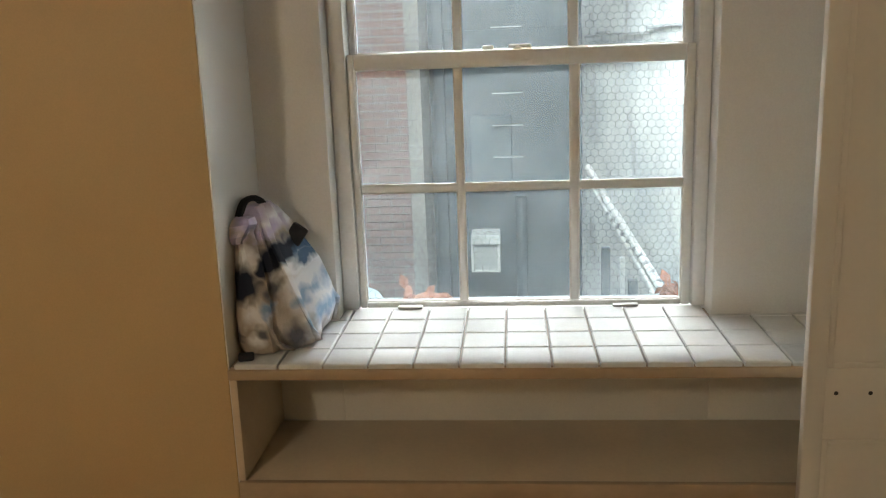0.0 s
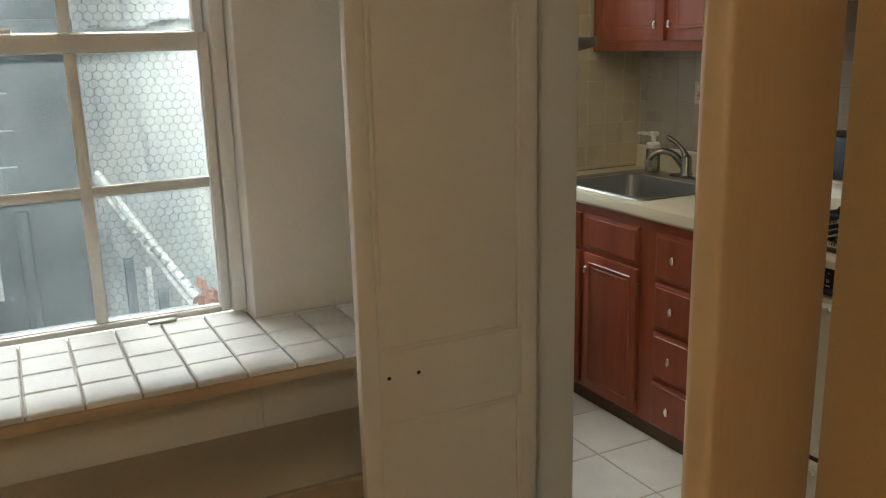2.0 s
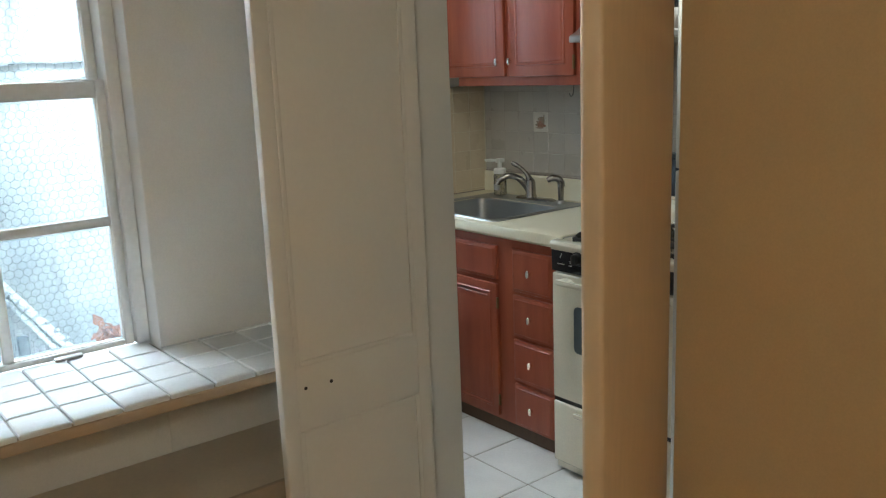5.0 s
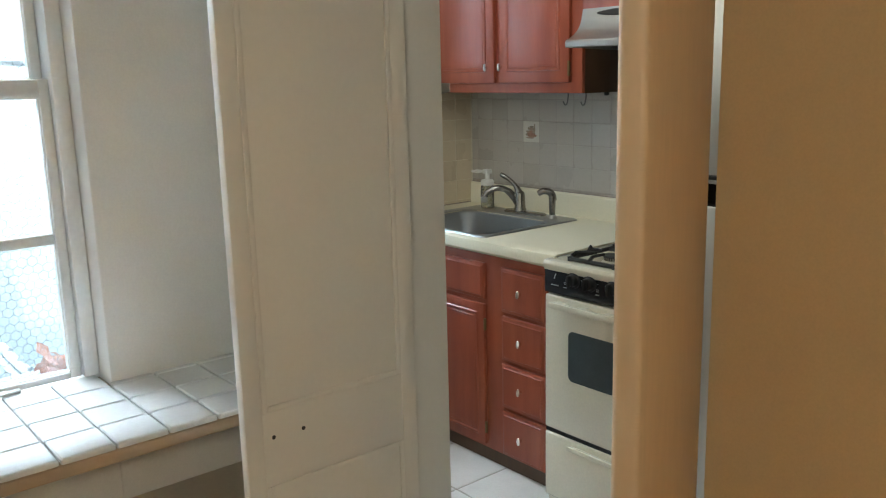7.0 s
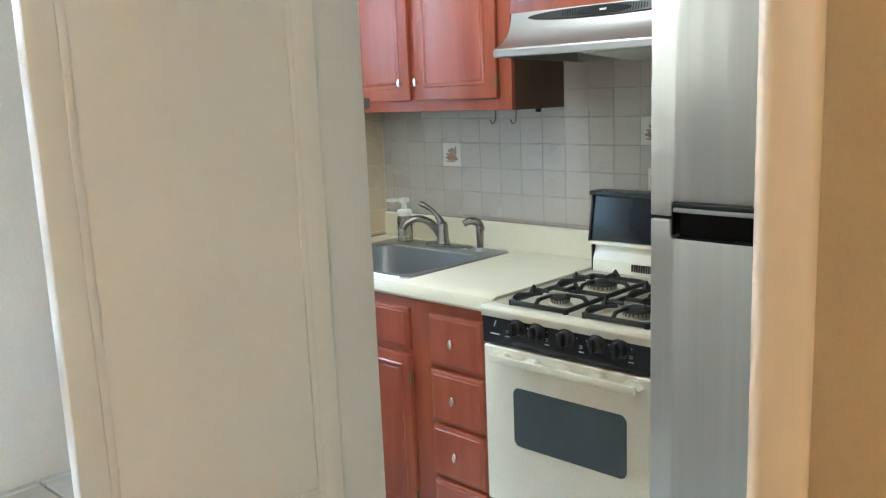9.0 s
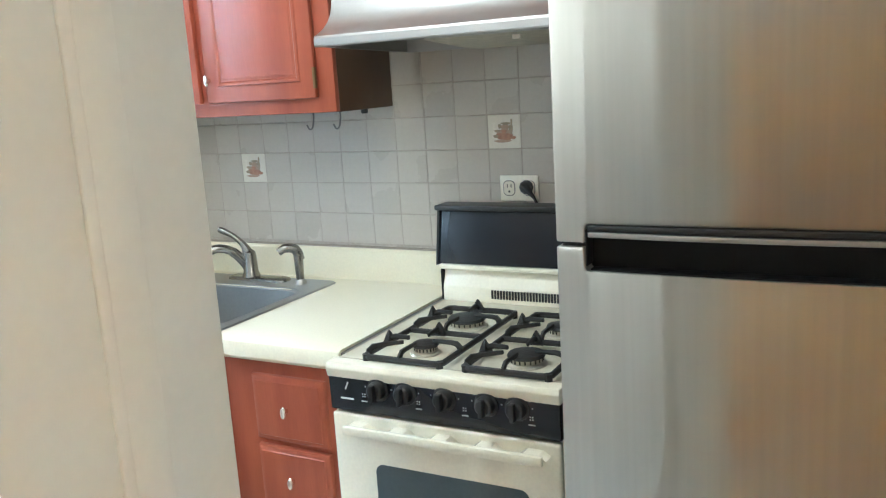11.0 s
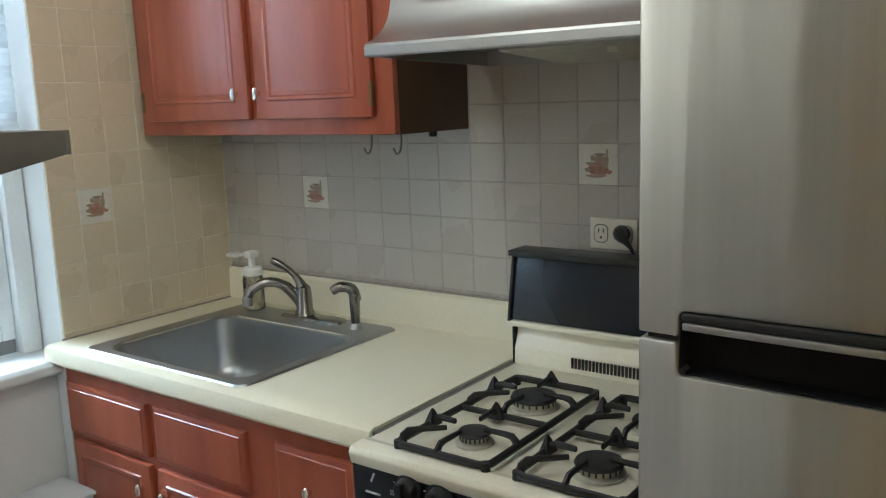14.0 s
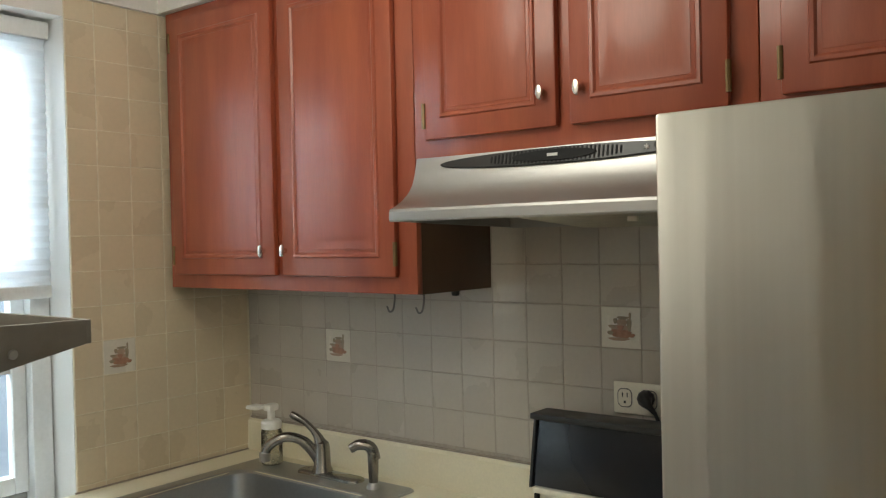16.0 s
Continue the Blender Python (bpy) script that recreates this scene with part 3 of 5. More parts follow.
# corners run wall side back, wall side front, front fold, front ridge, window side back
part("body", sag([(z, [(-0.634, rb[1]), (lx, ly), (mx, my), (rx, ry), rb]) for z, lx, ly, mx, my, rx, ry, rb in (
    (0.897, -0.628, 2.03, -0.545, 2.012, -0.470, 2.062, (-0.470, 2.22)), (0.915, -0.632, 2.02, -0.545, 1.998, -0.462, 2.052, (-0.452, 2.225)),
    (0.955, -0.634, 2.015, -0.552, 1.985, -0.468, 2.036, (-0.440, 2.225)), (1.02, -0.630, 2.03, -0.568, 2.000, -0.495, 2.036, (-0.447, 2.22)),
    (1.09, -0.628, 2.04, -0.580, 2.018, -0.527, 2.050, (-0.472, 2.21)), (1.14, -0.630, 2.05, -0.590, 2.030, -0.550, 2.062, (-0.503, 2.20)),
    (1.19, -0.634, 2.06, -0.602, 2.045, -0.571, 2.076, (-0.533, 2.19)), (1.232, -0.632, 2.08, -0.607, 2.068, -0.580, 2.092, (-0.562, 2.17)),
    (1.248, -0.628, 2.10, -0.610, 2.088, -0.588, 2.105, (-0.576, 2.15)))], 0.016, 3.0), M_BAG, bag)
part("front_pocket", sag([(z, [(-0.634, 2.05), (lx, ly), (rx, ry), (rx + 0.012, 2.06)]) for z, lx, ly, rx, ry in (
    (0.899, -0.622, 1.998, -0.550, 1.985), (0.93, -0.630, 1.980, -0.545, 1.962), (1.00, -0.632, 1.982, -0.558, 1.962), (1.07, -0.630, 2.000, -0.574, 1.985),
    (1.13, -0.632, 2.018, -0.588, 2.008), (1.175, -0.636, 2.03, -0.603, 2.025))], 0.013, 8.0), M_BAG, bag)
part("flap", sag([(z, [(-0.638, 2.07), (lx, ly), (rx, ry), (rx + 0.006, 2.08)]) for z, lx, ly, rx, ry in (
    (1.168, -0.636, 2.008, -0.616, 2.006), (1.185, -0.639, 1.998, -0.606, 2.000), (1.212, -0.639, 2.006, -0.592, 2.014), (1.226, -0.638, 2.03, -0.600, 2.035))], 0.009, 5.0, 5), M_BAG, bag, "folded pale lilac flap")
part("front_strap", tube(arc([(-0.612, 2.040, 1.222), (-0.594, 2.018, 1.16), (-0.572, 1.992, 1.08), (-0.556, 1.968, 1.0), (-0.535, 1.978, 0.93), (-0.512, 2.010, 0.902)], 6), 0.017, 8, 0.28), M_BAG, bag, "pale tie-dye canvas strap")
part("rear_strap", tube(arc([(-0.586, 2.09, 1.246), (-0.556, 2.066, 1.17), (-0.520, 2.052, 1.09), (-0.490, 2.040, 1.02), (-0.462, 2.044, 0.94), (-0.460, 2.07, 0.905)], 6), 0.013, 8, 0.35), M_BAG, bag, "pale tie-dye canvas strap")
part("carry_loop", tube(arc([(-0.634, 2.06, 1.215), (-0.622, 2.085, 1.258), (-0.598, 2.11, 1.262), (-0.586, 2.14, 1.235)], 5), 0.013, 8, 0.6), M_WEB, bag, "black webbing carry loop")
part("side_strap", tube(arc([(-0.570, 2.16, 1.21), (-0.528, 2.19, 1.15), (-0.482, 2.225, 1.07), (-0.450, 2.235, 0.98), (-0.455, 2.225, 0.91)], 6), 0.020, 10, 0.3), M_BAG, bag)
part("buckle", turned(box(-0.022, 0.022, -0.008, 0.008, -0.026, 0.026, 0.006), Matrix.Translation((-0.515, 2.155, 1.160)) @ Matrix.Rotation(radians(35), 4, "Y")), M_WEB, bag, "black plastic strap buckle")
part("strap_end", turned(box(-0.019, 0.019, -0.013, 0.013, 0, 0.017, 0.005), Matrix.Translation((-0.605, 1.945, 0.8965)) @ Matrix.Rotation(radians(15), 4, "Z")), M_WEB, bag, "black strap end lying on the tiles")

# ---- doors of the kitchen doorway ----


def door_leaf(name, length, label, mat, m, panels):
    """A narrow panelled leaf, hinge at the origin, running along +x; its front faces -y."""
    zb, zt = FLOOR + 0.012, 2.115
    d = thing(name, tuple(m.translation), label, "door", kind="structure")
    body = box(0, length, 0.003 if panels else 0.0, 0.026 if panels else 0.035, zb, zt, 0.003 if panels else 0.008, 3)
    part("core", turned(body, m), mat, d)
    st, inner = 0.038, []
    if not panels:
        return d
    for z0, z1 in panels:
        inner.append((z0, z1))
    edges = [zb] + [z for p in inner for z in p] + [zt]
    for a, b in ((0, st), (length - st, length)):
        part("stile", turned(box(a, b, 0.0, 0.0035, zb, zt, 0.0015), m), mat, d)
    for a, b in zip(edges[::2], edges[1::2]):
        part("rail", turned(box(st, length - st, 0.0, 0.0035, a, b, 0.0015), m), mat, d)
    for z0, z1 in inner:
        bm = new_bm()
        t = 0.012
        merge(bm, box(st, st + t, -0.001, 0.0036, z0, z1, 0.002), box(length - st - t, length - st, -0.001, 0.0036, z0, z1, 0.002),
              box(st + t, length - st - t, -0.001, 0.0036, z0, z0 + t, 0.002), box(st + t, length - st - t, -0.001, 0.0036, z1 - t, z1, 0.002))
        part("moulding", turned(bm, m), mat, d)
    return d


leaf = door_leaf("door_1", 0.415, "open narrow cream panelled door leaf with two screw holes", M_DOOR, Matrix.Translation((0.623, 1.715, 0)), ((0.14, 0.80), (0.955, 1.80)))
for hx in (0.682, 0.749):
    part("screw_hole", turned(lathe([(0.0035, -0.001), (0.0045, 0.001)], 0, 0, 10), Matrix.Translation((hx, 1.7145, 0.902)) @ Matrix.Rotation(radians(90), 4, "X")), M_DARK, leaf, "dark empty screw hole")
ang = math.atan2(0.165, 0.381)
leaf2 = door_leaf("door_2", 0.412, "open plain tan painted door leaf", M_DOOR2, Matrix.Translation((0.712, 0.864, 0)) @ Matrix.Rotation(ang, 4, "Z"), ())
structure("door_jamb_1", box(1.045, 1.215, 1.811, 1.831, FLOOR, 2.13, 0.004), M_DOOR, "cream painted jamb of the kitchen doorway", "door frame")
part("hinge_strip", box(1.040, 1.054, 1.735, 1.811, FLOOR + 0.02, 2.1, 0.002), M_DOOR, leaf)

# ---- kitchen window ----
kwin = thing("window_2", (1.87, 3.8, KB), "white kitchen sash window with a half lowered blind", "window", kind="structure")
KX0, KX1 = KL + 0.004, KR - 0.004
part("window_frame", merge(box(KX0, KX0 + 0.06, WY + 0.11, WY + 0.24, KB, KT - 0.004, 0.005), box(KX1 - 0.06, KX1, WY + 0.11, WY + 0.24, KB, KT - 0.004, 0.005), box(KX0 + 0.06, KX1 - 0.06, WY + 0.11, WY + 0.24, KT - 0.06, KT - 0.004, 0.005)), M_TRIM, kwin)
sash(kwin, KX0 + 0.062, KX1 - 0.062, KB + 0.045, 1.62, WY + 0.14, even(KX0 + 0.102, KX1 - 0.102, 2, 0.02), even(KB + 0.095, 1.59, 2, 0.02), M_GLASS2)
sash(kwin, KX0 + 0.062, KX1 - 0.062, 1.59, KT - 0.062, WY + 0.185, even(KX0 + 0.102, KX1 - 0.102, 2, 0.02), even(1.62, KT - 0.102, 2, 0.02), M_GLASS2)
part("screen_rail", box(KX0 + 0.062, KX1 - 0.062, WY + 0.15, WY + 0.17, KB + 0.002, KB + 0.043, 0.004), M_STEEL, kwin, "grey metal rail below the sash")
part("window_sill", prism([(WY - 0.03, KB), (WY - 0.045, KB - 0.012), (WY - 0.045, KB - 0.035), (WY - 0.03, KB - 0.045), (WY, KB - 0.045), (WY, KB - 0.028), (WY + 0.24, KB - 0.028), (WY + 0.24, KB)], "x", 1.216, KR - 0.004, 0.003), M_TRIM, kwin, "glossy white painted sill")
blind = thing("window_blind", (1.87, WY + 0.08, 1.488), "white pleated window blind lowered halfway", "window blind")
zig = []
n = 44
for i in range(n + 1):
    zig.append((WY + 0.075 + (0.006 if i % 2 else 0), 1.52 + (KT - 0.06 - 1.52) * i / n))
zig += [(y + 0.004, z) for y, z in reversed(zig)]
bl = prism(zig, "x", KX0 + 0.01, KX1 - 0.012)
part("fabric", bl, M_BLIND, blind)
part("bottom_rail", box(KX0 + 0.01, KX1 - 0.012, WY + 0.068, WY + 0.092, 1.488, 1.526, 0.005), M_TRIM, blind, "cream bottom rail")
part("head_rail", box(KX0 + 0.005, KX1 - 0.005, WY + 0.06, WY + 0.10, KT - 0.06, KT - 0.01, 0.004), M_TRIM, blind)
heater = thing("radiator_cover", (1.75, 3.55, FLOOR), "white painted metal radiator cover with slots below the window", "radiator cover")
part("casing", box(1.24, 2.262, 3.50, WY - 0.002, FLOOR, HTOP, 0.008, 3), M_TRIM, heater)
part("top_plate", box(1.235, 2.264, 3.485, WY - 0.002, HTOP, HTOP + 0.012, 0.005), M_TRIM, heater)
for i in range(9):
    for r in range(2):
        part("vent_slot", box(2.15 - i * 0.10 - 0.08, 2.15 - i * 0.10, 3.4985, 3.502, HTOP - 0.045 - r * 0.03, HTOP - 0.037 - r * 0.03, 0.001), M_DARK, heater)

# grey corner shelf on the partition
sh = thing("wall_shelf", (1.22, 2.0, 1.52), "grey metal shelf fixed to the partition by the doorway", "shelf")
part("tray", box(1.213, 1.474, 2.10, 2.42, 1.545, 1.550, 0.001), M_SHELF, sh)
for ya, yb in ((2.094, 2.10), (2.42, 2.426)):
    part("side_lip", prism([(1.213, 1.571), (1.475, 1.567), (1.475, 1.543), (1.392, 1.526), (1.213, 1.491)], "y", ya, yb, 0.001), M_SHELF, sh)
part("front_lip", box(1.4745, 1.480, 2.094, 2.426, 1.543, 1.567, 0.001), M_SHELF, sh)
part("screw", turned(lathe([(0.005, 0), (0.004, 0.002)], 0, 0, 10), Matrix.Translation((1.402, 2.094, 1.541)) @ Matrix.Rotation(radians(90), 4, "X")), M_STEEL, sh)

# ---- base cabinets ----
FX = 2.285


def raised_front(y0, y1, z0, z1, x, knob=None, parent=None, name="door", arch=0.05, deep=0.02):
    """A door or drawer front facing -x with a bevelled raised field."""
    if name == "drawer_front":
        bm = loft([[(x + dx, a, b) for a, b in ((y0 + k, z0 + k), (y1 - k, z0 + k), (y1 - k, z1 - k), (y0 + k, z1 - k))] for dx, k in ((deep, 0), (0.010, 0), (0.006, 0.002), (0.004, 0.006), (0.0025, 0.0145), (0, 0.0165))])
    else:
        bm = box(x, x + deep, y0, y1, z0, z1, 0.006, 2)
    ob = part(name, bm, M_CHERRY, parent)
    w = min(arch, (z1 - z0) * 0.28)
    if name == "door":
        f = [(y0 + w, z0 + w), (y1 - w, z0 + w), (y1 - w, z1 - w), (y0 + w, z1 - w)]
        mo = new_bm()
        ro = [[(x + dx, a + (i if a == y0 + w else -i), b + (i if b == z0 + w else -i)) for a, b in f] for i, dx in ((-0.014, 0.001), (-0.010, -0.0045), (-0.003, -0.0045), (0.003, 0.001))]
        vs = [[mo.verts.new(p) for p in r] for r in ro]
        for r, q in zip(vs, vs[1:]):
            for i in range(4):
                mo.faces.new((r[i], r[(i + 1) % 4], q[(i + 1) % 4], q[i]))
        bmesh.ops.recalc_face_normals(mo, faces=mo.faces[:])
        for fc in mo.faces:
            if fc.normal.x > 0:
                fc.normal_flip()
        part("moulding", mo, M_CHERRY, ob)
        part("raised_field", loft([[(x + dx, a + (k if a == y0 + w else -k), b + (k if b == z0 + w else -k)) for a, b in f] for k, dx in ((0.006, 0.003), (0.010, -0.001), (0.014, -0.001), (0.036, -0.0065))]), M_CHERRY, ob)
    if knob:
        ky, kz, kw = knob
        b = turned(lathe([(0.004, 0), (0.0045, 0.008), (0.008, 0.013), (0.0105, 0.018), (0.009, 0.022), (0.004, 0.0235)], 0, 0, 16), Matrix.Translation((x, ky, kz)) @ Matrix.Rotation(radians(-90), 4, "Y") @ Matrix.Diagonal((1.7, 0.8, 1, 1)))
        part("knob", b, M_KNOB, ob, "oval silver knob")
    return ob


cab = thing("base_cabinet", (2.6, 3.05, FLOOR), "cherry-stained base cabinet under the sink with drawers and doors", "kitchen cabinet")
part("face_frame", box(FX, FX + 0.022, 2.45, 3.64, 0.0, 0.868, 0.002), M_CHERRY, cab)
for sy in (2.45, 3.618):
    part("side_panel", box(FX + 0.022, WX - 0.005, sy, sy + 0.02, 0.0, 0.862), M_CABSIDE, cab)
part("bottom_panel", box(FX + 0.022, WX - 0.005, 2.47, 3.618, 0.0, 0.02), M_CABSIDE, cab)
part("toe_kick", box(FX + 0.006, FX + 0.02, 2.45, 3.64, FLOOR, 0.0), M_CABSIDE, cab, "dark toe board")
part("filler_strip", box(FX - 0.006, FX + 0.01, 3.615, 3.66, 0.02, 0.860, 0.003), M_TRIM, cab, "chipped white filler strip")
raised_front(3.226, 3.602, 0.665, 0.815, 2.266, None, cab, "drawer_front")
raised_front(2.835, 3.192, 0.665, 0.82, 2.266, None, cab, "drawer_front")
raised_front(3.226, 3.588, 0.02, 0.645, 2.266, (3.258, 0.575, 1), cab, "door")
raised_front(2.835, 3.192, 0.02, 0.645, 2.266, (3.158, 0.575, 1), cab, "door")
for hz in (0.56, 0.10):
    part("hinge", tube([(2.268, 2.828, hz - 0.025), (2.268, 2.828, hz + 0.025)], 0.006, 8), M_BRASS, cab)
for z0, z1 in ((0.632, 0.82), (0.428, 0.615), (0.222, 0.412), (0.008, 0.206)):
    raised_front(2.492, 2.732, z0, z1, 2.266, (2.615, (z0 + z1) / 2 + 0.002, 1), cab, "drawer_front")

# ---- worktop with sink cut-out ----
CT, CF = 0.918, 2.252
SK = (2.291, 2.893, 2.856, 3.524)      # sink rim
B0, B1, B2, B3 = 2.330, 2.768, 2.905, 3.476  # bowl
top = thing("countertop", (2.6, 3.05, 0.885), "cream laminate kitchen counter with a low upstand", "countertop")
prof = [(CF + 0.012, CT - 0.056), (CF, CT - 0.044), (CF, CT - 0.016), (CF + 0.005, CT - 0.005), (CF + 0.016, CT), (B0 + 0.0, CT), (B0 + 0.0, CT - 0.056)]
slab = prism(prof, "y", 2.422, 3.664)
merge(slab, box(B0, B1, 2.422, B2, CT - 0.056, CT), box(B0, B1, B3, 3.664, CT - 0.056, CT), box(B1, WX - 0.003, 2.422, 3.664, CT - 0.056, CT))
part("worktop", slab, M_COUNTER, top)
part("upstand", prism([(WX - 0.003, CT), (WX - 0.024, CT), (WX - 0.020, 1.018), (WX - 0.014, 1.026), (WX - 0.003, 1.028)], "y", 2.44, 3.664), M_COUNTER, top)
# Dark strip set into the stove gap in place of its shade.
part("gap_shade_strip", box(CF + 0.012, WX - 0.03, 2.4075, 2.4215, CT - 0.045, CT - 0.007), M_DGREY, top, "dark strip for the shaded gap beside the stove")
part("sealant", box(WX - 0.012, WX - 0.001, 2.44, 3.66, 1.027, 1.033, 0.002), M_GROUT, top, "dark line of old sealant")
part("sealant", box(2.31, WX - 0.02, WY - 0.008, WY - 0.001, CT, CT + 0.005, 0.002), M_GROUT, top, "dark line of old sealant")

sink = thing("kitchen_sink", (2.58, 3.18, 0.75), "satin stainless steel drop-in kitchen sink", "sink")
cx, cy, hx, hy = (SK[0] + SK[1]) / 2, (SK[2] + SK[3]) / 2, (SK[1] - SK[0]) / 2, (SK[3] - SK[2]) / 2
bx, by, bhx, bhy = (B0 + B1) / 2, (B2 + B3) / 2, (B1 - B0) / 2, (B3 - B2) / 2
rg = [[(x, y, CT + 0.0005) for x, y in rounded(cx, cy, hx, hy, 0.03, 8)], [(x, y, CT + 0.005) for x, y in rounded(cx, cy, hx - 0.004, hy - 0.004, 0.028, 8)],
      [(x, y, CT + 0.003) for x, y in rounded(bx, by, bhx + 0.006, bhy + 0.006, 0.075, 8)], [(x, y, CT - 0.006) for x, y in rounded(bx, by, bhx - 0.004, bhy - 0.004, 0.07, 8)],
      *[[(x, y, CT - d) for x, y in rounded(bx, by, bhx - k, bhy - k, r, 8)] for d, k, r in ((0.12, 0.012, 0.07), (0.155, 0.016, 0.07), (0.176, 0.024, 0.07), (0.190, 0.038, 0.068), (0.198, 0.058, 0.064), (0.202, 0.085, 0.058))],
      [(x, y, CT - 0.205) for x, y in rounded(bx, by, 0.05, 0.05, 0.045, 8)]]
b = new_bm()
rv = [[b.verts.new(p) for p in r] for r in rg]
for r, q in zip(rv, rv[1:]):
    for i in range(len(r)):
        b.faces.new((r[i], r[(i + 1) % len(r)], q[(i + 1) % len(r)], q[i]))
b.faces.new(rv[-1])
bmesh.ops.recalc_face_normals(b, faces=b.faces[:])
if max(b.faces, key=lambda f: f.calc_area()).normal.z < 0:
    bmesh.ops.reverse_faces(b, faces=b.faces[:])
part("basin", b, M_SINK, sink)
part("drain", lathe([(0.045, CT - 0.204), (0.042, CT - 0.200), (0.03, CT - 0.203), (0.01, CT - 0.203)], bx - 0.10, by), M_DGREY, sink)

tap = thing("kitchen_faucet", (2.855, 3.205, CT + 0.003), "satin nickel single-lever kitchen faucet on the sink rim", "faucet")
part("deck_plate", loft([[(x, y, z) for x, y in rounded(2.852, 3.168, a, c, a * 0.95, 6)] for z, a, c in ((CT + 0.003, 0.032, 0.13), (CT + 0.010, 0.030, 0.128), (CT + 0.014, 0.022, 0.12))]), M_TAP, tap)
part("body", lathe([(0.032, CT + 0.012), (0.030, CT + 0.02), (0.026, CT + 0.03), (0.024, CT + 0.085), (0.021, CT + 0.10), (0.012, CT + 0.108)], 2.855, 3.205), M_TAP, tap)
part("spout", tube(arc([(2.855, 3.208, CT + 0.03), (2.839, 3.223, CT + 0.07), (2.812, 3.248, CT + 0.110), (2.772, 3.28, CT + 0.124), (2.735, 3.31, CT + 0.102), (2.725, 3.318, CT + 0.075)], 6), [0.017] * 12 + [0.015] * 12 + [0.015] * 6 + [0.016], 14), M_TAP, tap)
part("aerator", lathe([(0.015, CT + 0.055), (0.017, CT + 0.058), (0.017, CT + 0.08), (0.013, CT + 0.085)], 2.725, 3.318), M_STEEL, tap)
part("lever", tube(arc([(2.855, 3.205, CT + 0.075), (2.849, 3.216, CT + 0.118), (2.832, 3.246, CT + 0.158), (2.807, 3.29, CT + 0.188)], 5), [0.022, 0.021, 0.02, 0.018, 0.016, 0.014, 0.012, 0.011, 0.010, 0.010, 0.010, 0.010, 0.011, 0.012, 0.012, 0.009], 12), M_TAP, tap)
spray = thing("side_sprayer", (2.833, 2.973, CT + 0.003), "satin nickel pull-out side sprayer on the sink rim", "faucet")
part("collar", lathe([(0.022, CT + 0.003), (0.020, CT + 0.012), (0.014, CT + 0.02)], 2.833, 2.973), M_STEEL, spray)
part("stem", lathe([(0.013, CT + 0.018), (0.015, CT + 0.06), (0.016, CT + 0.10), (0.012, CT + 0.115)], 2.833, 2.973), M_TAP, spray)
part("head", tube(arc([(2.839, 2.968, CT + 0.085), (2.829, 2.98, CT + 0.122), (2.807, 3.003, CT + 0.13), (2.789, 3.021, CT + 0.118)], 4), [0.014, 0.016, 0.017, 0.017, 0.017, 0.016, 0.016, 0.016, 0.016, 0.015, 0.014, 0.014, 0.012], 12), M_TAP, spray)
soap = thing("soap_dispenser", (2.852, 3.433, CT + 0.004), "clear plastic soap dispenser with a white pump", "soap dispenser")
part("bottle", lathe([(0.030, CT + 0.004), (0.034, CT + 0.008), (0.034, CT + 0.105), (0.030, CT + 0.118), (0.02, CT + 0.122)], 2.852, 3.433), M_JAR, soap)
part("liquid", lathe([(0.028, CT + 0.007), (0.031, CT + 0.010), (0.031, CT + 0.022)], 2.852, 3.433), M_PLATE, soap)
part("collar", lathe([(0.032, CT + 0.118), (0.033, CT + 0.122), (0.033, CT + 0.138), (0.028, CT + 0.145), (0.012, CT + 0.147), (0.012, CT + 0.18)], 2.852, 3.433), M_CUP, soap)
part("nozzle", merge(box(2.832, 2.872, 3.416, 3.45, CT + 0.175, CT + 0.197, 0.005), box(2.797, 2.842, 3.443, 3.493, CT + 0.182, CT + 0.194, 0.004)), M_CUP, soap)

# ---- stove ----
S0, S1, SF, SB = 1.805, 2.406, 2.184, 2.90
ST = 0.917
stove = thing("gas_stove", (2.5, 2.1, FLOOR), "cream enamel gas range with a black control panel", "stove")
part("body", box(SF + 0.02, SB, S0, S1, FLOOR + 0.01, ST - 0.035, 0.004), M_ENAMEL, stove)
part("cooktop", (prism([(SF - 0.006, ST - 0.036), (SF - 0.012, ST - 0.012), (SF - 0.006, ST), (SF + 0.03, ST + 0.002), (SF + 0.05, ST - 0.004), (SB - 0.10, ST - 0.004), (SB - 0.10, ST - 0.036)], "y", S0, S1, 0.003)), M_ENAMEL, stove)
pan = part("control_panel", prism([(SF + 0.022, 0.795), (SF - 0.002, 0.797), (SF - 0.004, 0.896), (SF + 0.022, 0.896)], "y", S0 + 0.002, S1 - 0.002, 0.002), M_BLACK, stove, "glossy black control panel")
for ky in (2.262, 2.188, 2.084, 1.979, 1.905):
    k = part("knob", turned(merge(lathe([(0.030, 0), (0.029, 0.004), (0.023, 0.006), (0.021, 0.022), (0.017, 0.025)], 0, 0, 20), box(-0.021, 0.021, -0.006, 0.006, 0.02, 0.038, 0.003)), Matrix.Translation((SF - 0.003, ky, 0.862)) @ Matrix.Rotation(radians(-90), 4, "Y")), M_DARK, pan, "black gas knob")
    for a in range(-3, 4):
        part("dial_tick", box(SF - 0.0045, SF - 0.0025, ky - 0.036 * math.sin(radians(a * 28)) - 0.001, ky - 0.036 * math.sin(radians(a * 28)) + 0.001, 0.862 + 0.036 * math.cos(radians(a * 28)) - 0.0015, 0.862 + 0.036 * math.cos(radians(a * 28)) + 0.0015), M_MARK, k)
